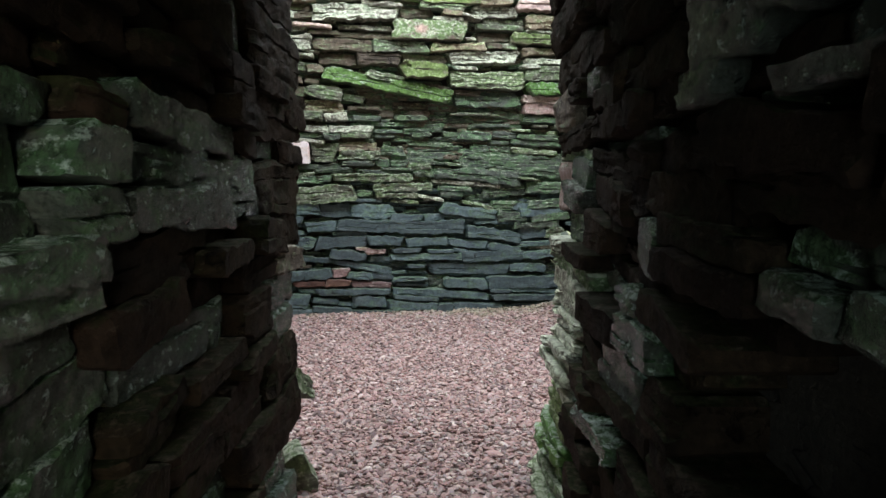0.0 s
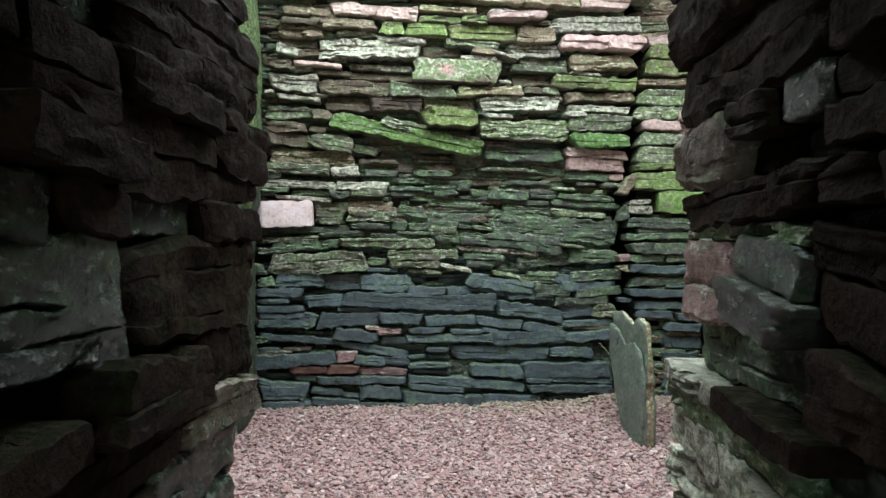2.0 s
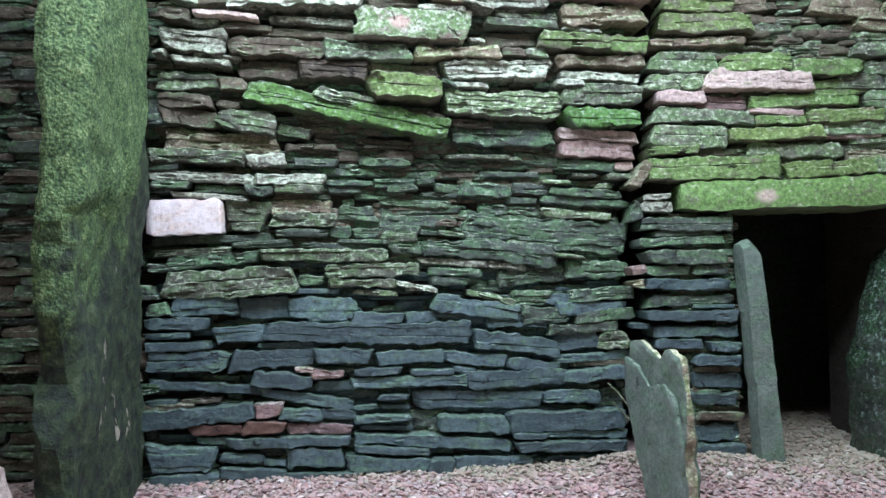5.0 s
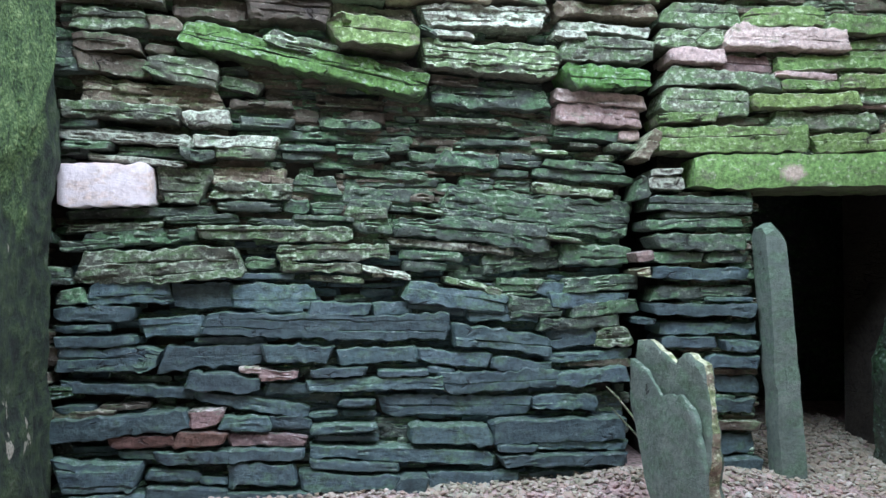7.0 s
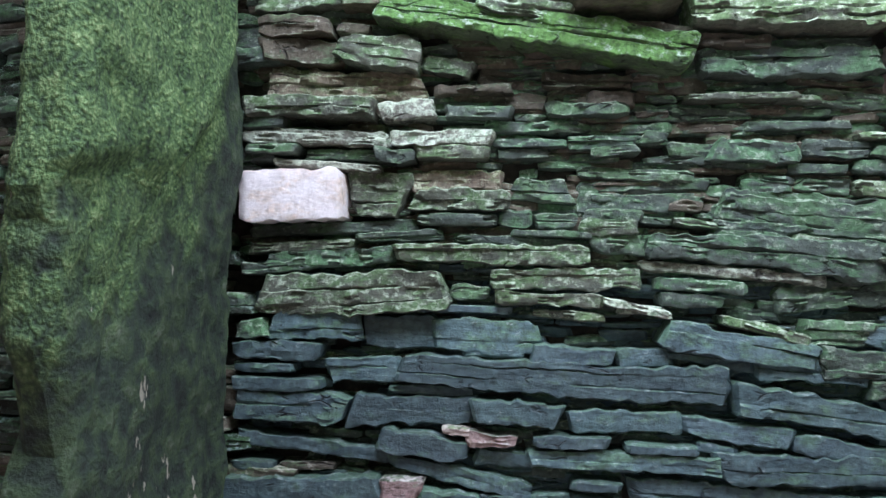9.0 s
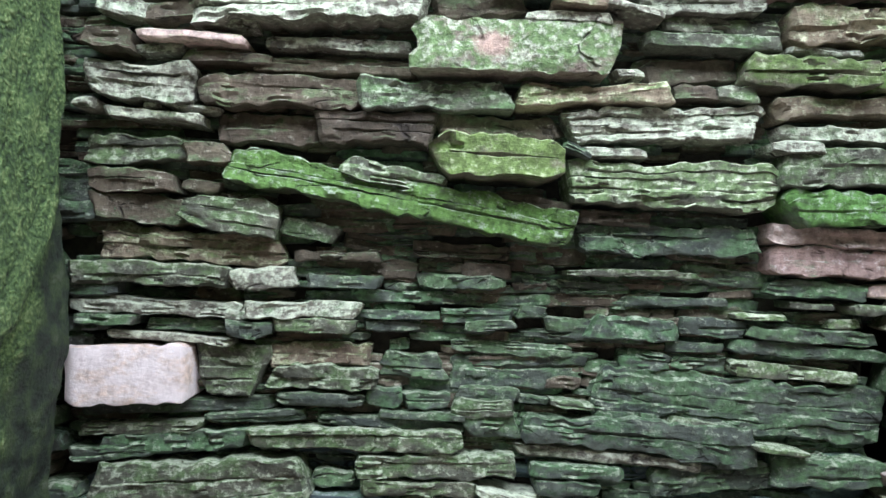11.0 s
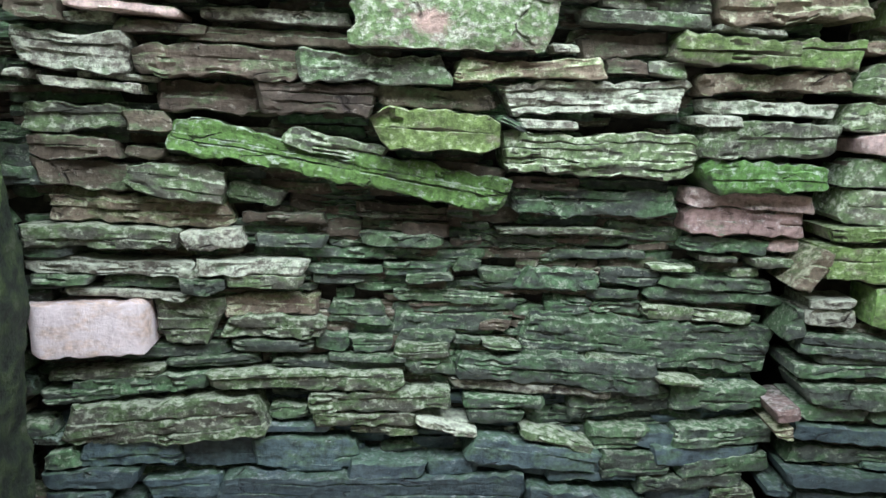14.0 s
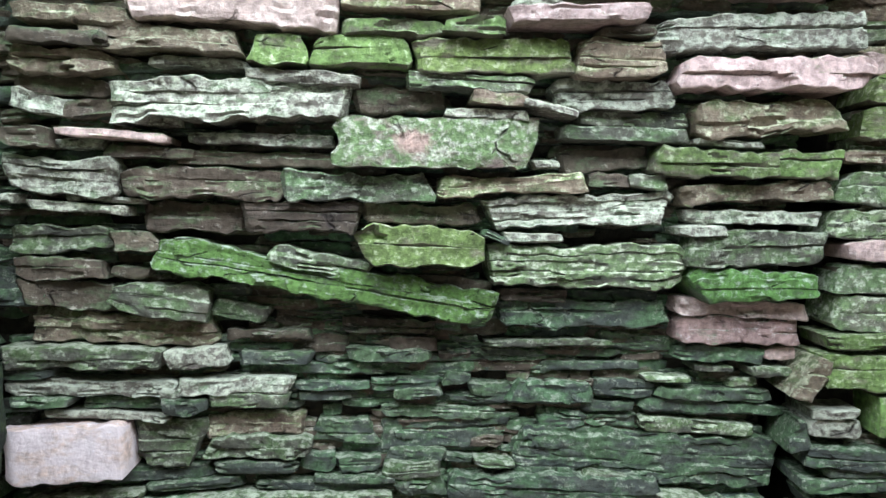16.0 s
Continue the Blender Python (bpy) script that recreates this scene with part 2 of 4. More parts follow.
def moss_material():
    """A thick skin of moss cushions above a slanting line, bare dark stone with mineral streaks under it."""
    m = bpy.data.materials.new("moss_skin")
    m.use_nodes = True
    t = m.node_tree
    nodes, link = t.nodes, t.links.new
    place = nodes.new("ShaderNodeTexCoord").outputs["Object"]

    def tex(scale, detail, squash=(1, 1, 1), roughness=0.62):
        mp, n = nodes.new("ShaderNodeMapping"), nodes.new("ShaderNodeTexNoise")
        mp.inputs["Scale"].default_value = squash
        n.inputs["Scale"].default_value, n.inputs["Detail"].default_value, n.inputs["Roughness"].default_value = scale, detail, roughness
        link(place, mp.inputs["Vector"])
        link(mp.outputs[0], n.inputs["Vector"])
        return n.outputs["Fac"]

    def ramp(fac, stops):
        r = nodes.new("ShaderNodeValToRGB")
        while len(r.color_ramp.elements) < len(stops):
            r.color_ramp.elements.new(0.5)
        for e, (p, c) in zip(r.color_ramp.elements, stops):
            e.position, e.color = p, (*c, 1)
        link(fac, r.inputs[0])
        return r.outputs[0]

    def calc(op, *values):
        x = nodes.new("ShaderNodeMath")
        x.operation = op
        for socket, value in zip(x.inputs, values):
            if isinstance(value, float):
                socket.default_value = value
            else:
                link(value, socket)
        return x.outputs[0]

    def mix(fac, a, b):
        x = nodes.new("ShaderNodeMix")
        x.data_type = "RGBA"
        link(fac, x.inputs["Factor"])
        link(a, x.inputs["A"])
        link(b, x.inputs["B"])
        return x.outputs["Result"]

    grains, clumps, patches, veins = tex(62, 4, roughness=0.7), tex(17, 5), tex(4.2, 5), tex(1, 5, (9.0, 9.0, 3.6))
    cushion = nodes.new("ShaderNodeTexVoronoi")
    cushion.inputs["Scale"].default_value = 85.0
    link(place, cushion.inputs["Vector"])
    domes = calc("SUBTRACT", 0.85, cushion.outputs["Distance"])
    tufts = calc("ADD", calc("ADD", calc("MULTIPLY", grains, 0.50), calc("MULTIPLY", clumps, 0.38)), calc("MULTIPLY", domes, 0.18))
    moss = ramp(tufts, [(0.34, (0.012, 0.024, 0.010)), (0.46, (0.060, 0.115, 0.040)), (0.55, (0.135, 0.22, 0.075)), (0.66, (0.29, 0.38, 0.17))])
    bare_rock = ramp(clumps, [(0.32, (0.007, 0.011, 0.008)), (0.46, (0.022, 0.036, 0.023)), (0.58, (0.042, 0.068, 0.028)), (0.72, (0.10, 0.12, 0.085))])
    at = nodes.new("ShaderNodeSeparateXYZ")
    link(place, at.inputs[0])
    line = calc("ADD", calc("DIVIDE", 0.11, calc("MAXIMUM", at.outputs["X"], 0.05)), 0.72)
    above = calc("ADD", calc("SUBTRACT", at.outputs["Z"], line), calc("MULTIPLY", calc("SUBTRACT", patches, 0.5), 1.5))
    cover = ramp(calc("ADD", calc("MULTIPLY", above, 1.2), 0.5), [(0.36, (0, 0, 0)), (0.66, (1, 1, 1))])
    colour = mix(cover, bare_rock, moss)
    pale = nodes.new("ShaderNodeRGB")
    pale.outputs[0].default_value = (0.36, 0.34, 0.27, 1)
    low = calc("MULTIPLY", calc("SUBTRACT", 1.0, at.outputs["Z"]), 0.05)
    colour = mix(ramp(calc("ADD", veins, low), [(0.685, (0, 0, 0)), (0.70, (1, 1, 1)), (0.735, (1, 1, 1)), (0.75, (0.2, 0.2, 0.2))]), colour, pale.outputs[0])
    bsdf = nodes["Principled BSDF"]
    bsdf.inputs["Roughness"].default_value = 0.88
    link(colour, bsdf.inputs["Base Color"])
    bump = nodes.new("ShaderNodeBump")
    bump.inputs["Strength"].default_value, bump.inputs["Distance"].default_value = 1.0, 0.03
    link(calc("ADD", calc("MULTIPLY", tufts, calc("ADD", calc("MULTIPLY", cover, 0.8), 0.3)), calc("MULTIPLY", clumps, 0.5)), bump.inputs["Height"])
    link(bump.outputs[0], bsdf.inputs["Normal"])
    return m


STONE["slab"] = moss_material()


# ---- builders ----
def lattice(ix, iy, seed):
    h = np.sin(ix * 127.1 + iy * 311.7 + seed * 74.7) * 43758.5453
    return h - np.floor(h)


def value_noise(x, y, seed):
    """Smooth noise from -1 to 1."""
    ix, iy = np.floor(x), np.floor(y)
    fx, fy = x - ix, y - iy
    fx, fy = fx * fx * (3 - 2 * fx), fy * fy * (3 - 2 * fy)
    a, b = lattice(ix, iy, seed), lattice(ix + 1, iy, seed)
    c, d = lattice(ix, iy + 1, seed), lattice(ix + 1, iy + 1, seed)
    return ((a + (b - a) * fx) + ((c + (d - c) * fx) - (a + (b - a) * fx)) * fy) * 2 - 1


def broken_line(x, seed):
    """Jagged noise along a line, straight from corner to corner."""
    i = np.floor(x)
    a, b = lattice(i, 0 * i, seed), lattice(i + 1, 0 * i, seed)
    return (a + (b - a) * (x - i)) * 2 - 1


def stone_shape(length, height, depth, seed, rough=1.0, cell=0.016, worn=False, smooth=0):
    """Points and faces of one split flagstone, centred, its face towards -y: laminae that end in ledges, grooves between them,
    a broken outline and slanting ends. worn: rounded edges; smooth: 1 a flat cleaved face with few ledges, 2 one with none."""
    rng = np.random.RandomState(seed)
    nx = int(min(64, max(8, round(length / cell))))
    half = height / 2
    # laminae across the height, each a band of rows with a groove above it
    count = int(np.clip(round(height / (0.05 if smooth or worn else rng.uniform(0.026, 0.055)) + rng.uniform(-0.6, 0.6)), 1, 1 if smooth == 2 else 5))
    cuts = np.linspace(-1, 1, count + 1)
    cuts[1:-1] += rng.uniform(-0.32, 0.32, count - 1) * 2 / count
    rows, layer, groove = [-0.9, -1.0], [0, 0], [2, 0]
    for k in range(count):
        a, b = cuts[k], cuts[k + 1]
        e = min(0.004 / half, 0.2 * (b - a))
        inner = int(np.clip(round((b - a) * half / 0.012), 1, 4))
        for v in np.linspace(a + e, b - e, inner + 2):
            rows.append(v)
            layer.append(k)
            groove.append(0)
        if k < count - 1:
            rows.append(b)
            layer.append(k)
            groove.append(1)
    rows, layer, groove = np.array(rows + [1.0, 0.9]), np.array(layer + [count - 1] * 2), np.array(groove + [0, 2])
    u = np.linspace(-1, 1, nx + 1)
    u = np.sign(u) * (0.8 * np.abs(u) + 0.2 * np.abs(u) ** 0.5)
    x = u * length / 2
    n = len(rows)
    X, V = np.repeat(x[:, None], n, 1), np.repeat(rows[None], nx + 1, 0)
    front = np.repeat((groove < 2)[None], nx + 1, 0)
    # broken outline: steps and slopes, wedge-shaped now and then
    wob = min(0.012, 0.06 * height) if smooth == 2 else min(0.012, 0.15 * height)
    top = half + wob * (0.6 * broken_line(x * 5, seed) + 0.65 * broken_line(x * 37, seed + 3) + 0.4 * value_noise(np.floor(x * 11), x * 0, seed + 4))
    low = half + wob * (0.6 * broken_line(x * 4, seed + 8) + 0.65 * broken_line(x * 33, seed + 5) + 0.4 * value_noise(np.floor(x * 9), x * 0 + 9, seed + 6))
    wedge = 0.03 if smooth == 2 else 0.16
    top = top * (1 + rng.uniform(-wedge, wedge) * u)
    low = low * (1 + rng.uniform(-wedge, wedge) * u)
    reach = np.array([0.05, 0.05]) if worn else rng.choice((0.006, 0.01, 0.018, 0.04), 2)
    reach = np.minimum(np.where(x < 0, reach[0], reach[1]), 0.3 * length)
    near = np.clip((length / 2 - np.abs(x)) / reach, 0, 1)
    corner = rng.uniform(0.5, 1.0, 4)
    ease = near ** 0.8 if worn else near
    for edge, k in ((top, 0), (low, 2)):
        c = np.where(x < 0, corner[k], corner[k + 1])
        c = np.maximum(c, 0.88 if smooth == 2 else 0.6) if worn or smooth == 2 else c
        edge *= c + (1 - c) * ease
    wander = np.stack([0.22 * broken_line(x * 5 + 5 * k, seed + 60 + k) + 0.12 * broken_line(x * 31, seed + 80 + k) for k in range(n)], 1) / count
    inside = (np.abs(V) < 0.86) & (groove[None] != 2)
    lay_wander = wander[:, layer] * inside
    W = np.clip(V + lay_wander, -1, 1)
    Z = np.where(W > 0, W * top[:, None], W * low[:, None])
    Y = np.where(front, 0.0, depth)
    # ledges: each lamina is broken along its length into pieces that stand proud or have split away
    step = 0.004 if worn else 0.006 if smooth else 0.011
    breaks = np.floor(X * np.array([rng.uniform(3.0, 9.0) for _ in range(count)])[layer][None] + 0.35 * broken_line(V * 6 + 3, seed + 15))
    piece = value_noise(breaks * 3.3 + 0.5, np.repeat(layer[None] * 7.7, nx + 1, 0), seed + 21)
    gone = piece > (0.6 if not (smooth or worn) else 0.9)
    face = step * piece - 0.022 * gone * (count > 1)
    face = face + (0.005 if smooth else 0.007) * value_noise(X * 5, Z * 14, seed + 31) + (0.002 if smooth else 0.005) * value_noise(X * 22, Z * 40, seed + 41) + 0.0022 * value_noise(X * 70, Z * 110, seed + 43)
    face = face - 0.008 * (groove[None] == 1) * (broken_line(X * 7 + layer[None] * 3.1, seed + 71) > 0.05)
    Y = Y - face * rough * front
    Y = Y + (0.02 * (1 - near[:, None]) ** 2 * length / (length + 0.1)) * front
    rim = np.abs(V) > (0.9 if worn else 0.985)
    Y = Y + (0.013 if worn else 0.007) * rim * front * rng.uniform(0.3, 1.0)
    lean = 0.1 if smooth == 2 else 0.5
    slant = np.where(x < 0, rng.uniform(-lean, lean), rng.uniform(-lean, lean)) * np.clip((np.abs(x) - length / 2 + 0.06) / 0.06, 0, 1)
    X = X + slant[:, None] * Z + 0.010 * rough * value_noise(Z * 25, X * 3, seed + 51) * (1 - near[:, None])
    pts = np.stack((X, Y, Z), -1).reshape(-1, 3)
    faces = [(i * n + j, (i + 1) * n + j, (i + 1) * n + j + 1, i * n + j + 1) for i in range(nx) for j in range(n - 1)]
    faces += [(i * n + n - 1, (i + 1) * n + n - 1, (i + 1) * n, i * n) for i in range(nx)]
    faces.append(tuple(range(n)))
    faces.append(tuple(nx * n + j for j in range(n - 1, -1, -1)))
    return pts, faces


def mesh_from(name, pts, faces, material, smooth=True):
    me = bpy.data.meshes.new(name)
    me.from_pydata([tuple(p) for p in pts], [], faces)
    me.materials.append(material)
    me.polygons.foreach_set("use_smooth", [smooth] * len(me.polygons))
    if smooth:
        me.set_sharp_from_angle(angle=radians(32))
    me.update()
    return me


def box_mesh(name, boxes, material):
    """Axis-aligned blocks x0, x1, y0, y1, z0, z1 in one mesh."""
    pts, faces = [], []
    for x0, x1, y0, y1, z0, z1 in boxes:
        k = len(pts)
        pts += [(x, y, z) for z in (z0, z1) for y in (y0, y1) for x in (x0, x1)]
        faces += [tuple(k + i for i in f) for f in ((0, 2, 3, 1), (4, 5, 7, 6), (0, 1, 5, 4), (2, 6, 7, 3), (0, 4, 6, 2), (1, 3, 7, 5))]
    return mesh_from(name, pts, faces, material, False)


def child(name, data, parent, m=None, label=""):
    ob = new(name, data)
    ob.parent = parent
    if m is not None:
        ob.matrix_basis = m
    return tagged(ob, label)


def structure(name, data, label, category):
    return tagged(new(name, data), label, category, kind="structure")


def part(name, data, parent, label=""):
    return child(name, data, parent, None, label)


def joined(shapes):
    """Several shapes, each (points, faces, pose), as one list of points and faces."""
    pts, faces, k = [], [], 0
    for p, f, m in shapes:
        a = np.array(m)
        q = p @ a[:3, :3].T + a[:3, 3]
        pts.append(q)
        faces += [tuple(k + i for i in g) for g in f]
        k += len(p)
    return np.concatenate(pts), faces


def face_north(x, z):
    """The old wall leans and bulges a little."""
    return 5.55 + 0.145 * x - (0.10 if z < 1 else 0.17) * (z - 1) ** 2


def face_east(x, z):
    return 5.60 - 0.05 * max(0.0, z - 1.2)


# ---- large structure ----
def floor_height(x, y):
    t = min(1.0, max(0.0, (y - 4.5) / 1.0))
    return -0.145 + 0.085 * t * t * (3 - 2 * t) + 0.012 * noise.noise((x * 1.3, y * 1.3, 0.0)) \
        + 0.075 * math.exp(-((x - 0.95) ** 2 + (y - 5.4) ** 2) / 0.05) + 0.05 * math.exp(-(x - 1.4) ** 2 / 0.06 - (y - 5.5) ** 2 / 0.03)


def floor_mesh():
    xs, ys = np.linspace(-3.3, 3.4, 90), np.linspace(-1.6, 7.4, 130)
    pts = [(x, y, floor_height(x, y) - 0.006) for y in ys for x in xs]
    n = len(xs)
    faces = [(j * n + i, j * n + i + 1, (j + 1) * n + i + 1, (j + 1) * n + i) for j in range(len(ys) - 1) for i in range(n - 1)]
    return mesh_from("floor", pts, faces, STONE["bed"])


floor = structure("floor", floor_mesh(), "earth floor covered with loose pinkish grey gravel", "floor")


def pebbles(count, spots, sizes, seed):
    """Loose flattish chips, each its own island."""
    rng = np.random.RandomState(seed)
    g = (1 + 5 ** 0.5) / 2
    ico = np.array([(-1, g, 0), (1, g, 0), (-1, -g, 0), (1, -g, 0), (0, -1, g), (0, 1, g), (0, -1, -g), (0, 1, -g), (g, 0, -1), (g, 0, 1), (-g, 0, -1), (-g, 0, 1)]) / 1.9
    tri = np.array([(0, 11, 5), (0, 5, 1), (0, 1, 7), (0, 7, 10), (0, 10, 11), (1, 5, 9), (5, 11, 4), (11, 10, 2), (10, 7, 6), (7, 1, 8),
                    (3, 9, 4), (3, 4, 2), (3, 2, 6), (3, 6, 8), (3, 8, 9), (4, 9, 5), (2, 4, 11), (6, 2, 10), (8, 6, 7), (9, 8, 1)])
    pts = np.zeros((count, 12, 3))
    for i in range(count):
        x, y = spots(rng)
        s = rng.uniform(*sizes) * (1.0 if rng.rand() < 0.9 else 1.5)
        p = ico * rng.uniform(0.72, 1.25, (12, 1)) * (s * rng.uniform(0.8, 1.5), s * rng.uniform(0.6, 1.0), s * rng.uniform(0.3, 0.6))
        e = np.array(Euler((rng.uniform(-0.45, 0.45), rng.uniform(-0.45, 0.45), rng.uniform(0, 6.3))).to_matrix())
        pts[i] = p @ e.T + (x, y, floor_height(x, y) + rng.uniform(-0.006, 0.006))
    faces = (tri[None] + 12 * np.arange(count)[:, None, None]).reshape(-1, 3)
    return mesh_from("gravel", pts.reshape(-1, 3), [tuple(f) for f in faces.tolist()], GRAVEL, False)


def chamber_spot(rng):
    while True:
        x, y = rng.uniform(-1.9, 2.7), 5.6 - 3.6 * rng.rand() ** 0.9
        if abs(x) < 0.62 + (y - 2.0) * 0.62:
            return x, y


gravel = tagged(new("gravel", pebbles(42000, chamber_spot, (0.008, 0.0155), 3)), "loose pinkish grey gravel spread over the chamber floor", "gravel", kind="stuff")
path_gravel = tagged(new("gravel", pebbles(3000, lambda r: (r.uniform(-0.45, 0.4), r.uniform(-0.6, 2.1)), (0.011, 0.019), 4)), "loose gravel on the passage floor, in shade", "gravel", kind="stuff")

cell_gravel = tagged(new("gravel", pebbles(3500, lambda r: (r.uniform(1.35, 2.6), r.uniform(5.55, 6.9)), (0.010, 0.018), 5)), "loose gravel on the floor of the dark side cell", "gravel", kind="stuff")

# outside the entrance
pts = [(-60, -70, -0.2), (60, -70, -0.2), (60, -1.6, -0.2), (-60, -1.6, -0.2)]
ground = structure("ground", mesh_from("ground", pts, [(0, 1, 2, 3)], STONE["moss"]), "grassy ground outside the passage entrance", "ground")

wall_north = structure("wall_north", None, "drystone chamber wall of split flagstones, dark below and mossy above", "wall")
wall_north_east = structure("wall_north_east", None, "mossy drystone wall section above and beside a low cell doorway", "wall")
wall_north_west = structure("wall_north_west", None, "shaded drystone wall of the next stall", "wall")
wall_passage_left = structure("wall_passage_left", None, "dark drystone side wall of the entrance passage", "wall")
wall_passage_right = structure("wall_passage_right", None, "dark drystone side wall of the entrance passage", "wall")

def core_north():
    """Earth core behind the face stones."""
    xs, zs = np.linspace(-1.75, 0.99, 12), np.linspace(-0.3, 3.3, 20)
    pts = [(x, face_north(x, z) + 0.13, z) for z in zs for x in xs] + [(x, 6.4, z) for z in zs for x in xs]
    n, k = len(xs), len(xs) * len(zs)
    faces = [(j * n + i, j * n + i + 1, (j + 1) * n + i + 1, (j + 1) * n + i) for j in range(len(zs) - 1) for i in range(n - 1)]
    faces += [tuple(k + v for v in reversed(f)) for f in faces]
    faces += [(j * n + n - 1, k + j * n + n - 1, k + (j + 1) * n + n - 1, (j + 1) * n + n - 1) for j in range(len(zs) - 1)]
    faces += [(j * n, (j + 1) * n, k + (j + 1) * n, k + j * n) for j in range(len(zs) - 1)]
    return mesh_from("core", pts, faces, STONE["earth"])


part("core", core_north(), wall_north, "dark packed earth core")
part("core", box_mesh("core", [(1.15, 1.58, 5.74, 6.4, -0.3, 1.3), (0.9, 1.2, 6.4, 6.5, -0.3, 3.3), (1.15, 3.4, 5.74, 6.4, 1.3, 3.3), (2.45, 3.4, 5.74, 6.4, -0.3, 1.3)], STONE["earth"]), wall_north_east, "dark packed earth core")
part("core", box_mesh("core", [(-3.3, -1.75, 5.42, 6.4, -0.3, 3.3)], STONE["earth"]), wall_north_west, "dark packed earth core")
part("core", box_mesh("core", [(-1.0, -0.66, -1.6, 2.12, -0.3, 3.3)], STONE["earth"]), wall_passage_left, "dark packed earth core")
part("core", box_mesh("core", [(0.56, 0.95, -1.6, 2.12, -0.3, 3.3)], STONE["earth"]), wall_passage_right, "dark packed earth core")

wall_south = structure("wall_south", box_mesh("wall_south", [(-3.3, -1.0, 1.8, 2.2, -0.3, 3.3), (0.95, 3.4, 1.8, 2.2, -0.3, 3.3), (-0.66, 0.56, 1.8, 2.2, 1.72, 3.3)], STONE["tan"]), "drystone chamber wall round the passage mouth", "wall")
wall_west = structure("wall_west", box_mesh("wall_west", [(-3.6, -3.3, 1.8, 6.4, -0.3, 3.5)], STONE["tan"]), "drystone end wall of the chamber", "wall")
wall_east = structure("wall_east", box_mesh("wall_east", [(3.4, 3.7, 1.8, 7.7, -0.3, 3.5)], STONE["tan"]), "drystone end wall of the chamber", "wall")
wall_cell = structure("wall_cell", None, "dark stone walls of the side cell", "wall")
for block in ((1.0, 1.3, 6.4, 7.4, -0.3, 1.5), (1.0, 3.4, 7.4, 7.7, -0.3, 1.5), (1.0, 3.4, 6.4, 7.7, 1.5, 1.7)):
    part("slab", box_mesh("slab", [block], STONE["dark"]), wall_cell)
x0, x1, y0, y1, z0 = SKYLIGHT
ceiling = structure("ceiling", box_mesh("ceiling", [(-3.6, x0, 1.8, 6.4, 3.3, 3.5), (x1, 3.7, 1.8, 6.4, 3.3, 3.5), (x0, x1, 1.8, y0, 3.3, 3.5), (x0, x1, y1, 6.4, 3.3, 3.5)], STONE["concrete"]), "plain concrete roof with a skylight opening", "ceiling")
# the last sheet is an added, unseen cover that stops light between slabs
passage_roof = structure("ceiling_passage", box_mesh("ceiling_passage", [(-1.0, 0.95, -1.6 + 0.6 * i, -1.03 + 0.6 * i, 1.72 + 0.02 * (i % 3), 1.9) for i in range(6)] + [(-1.0, 0.95, -1.6, 1.8, 1.904, 2.0)], STONE["gloom"]), "flat lintel slabs roofing the passage under an added light-blocking cover", "ceiling")


# ---- face stones ----
def place_stone(x, y, z, turn, tilt, length, height, kind, seed, parent, depth=0.2, rough=1.0, cell=0.016, worn=False, smooth=0):
    p, f = stone_shape(length, height, depth, seed, rough, cell, worn, smooth)
    ob = new("stone", mesh_from("stone", p, f, STONE[kind]))
    ob.parent = parent
    ob.matrix_basis = pose(x, y, z, 0, -tilt, turn)
    return ob


laid = [100]
DEPTH = random.Random(5)
COURSED = {"north": (wall_north, face_north, math.degrees(math.atan(0.145))), "east": (wall_north_east, face_east, 0.0)}


def lay(wall, stones):
    """Face stones by x, z, length, height, tilt and kind."""
    parent, face, turn = COURSED[wall]
    for x, z, length, height, tilt, kind in stones:
        laid[0] += 1
        # the blue slate of the foot gives way upwards to greener stone
        if kind == "dark" and DEPTH.random() < (0.98 - z) / 0.4:
            kind = "slate"
        elif kind == "slate" and z > 0.5 and DEPTH.random() < 0.3:
            kind = "dark"
        elif kind == "lichen" and z < 1.0 and DEPTH.random() < 0.5:
            kind = "moss"
        out = DEPTH.uniform(-0.034, 0.03) + {"brown": 0.025, "dark": 0.012, "bright": -0.01, "quartz": -0.04, "slate": 0.008, "white": -0.01}.get(kind, 0.0)
        if kind == "white":
            out = -0.045
        elif wall == "north":
            out += 0.042 * math.exp(-((z - 1.37) / 0.25) ** 4) * min(1.0, max(0.0, (x + 0.8) * 4)) * (1.0 if x < 0.66 else 0.3) - 0.05 * math.exp(-((z - 1.78) / 0.10) ** 2) * (x > -0.95)
        rough = {"white": 0.5, "slate": 0.9, "lichen": 1.2, "quartz": 2.4, "tan": 1.2}.get(kind, 1.0)
        place_stone(x, face(x, z) + out, z, turn, tilt, length * 0.995, height * {"slate": 0.94, "white": 1.06}.get(kind, 0.985), kind, laid[0], parent, 0.22, rough, 0.013, kind == "quartz", {"slate": 1, "rose": 1, "rust": 1, "white": 2, "quartz": 2}.get(kind, int(wall == "east")))


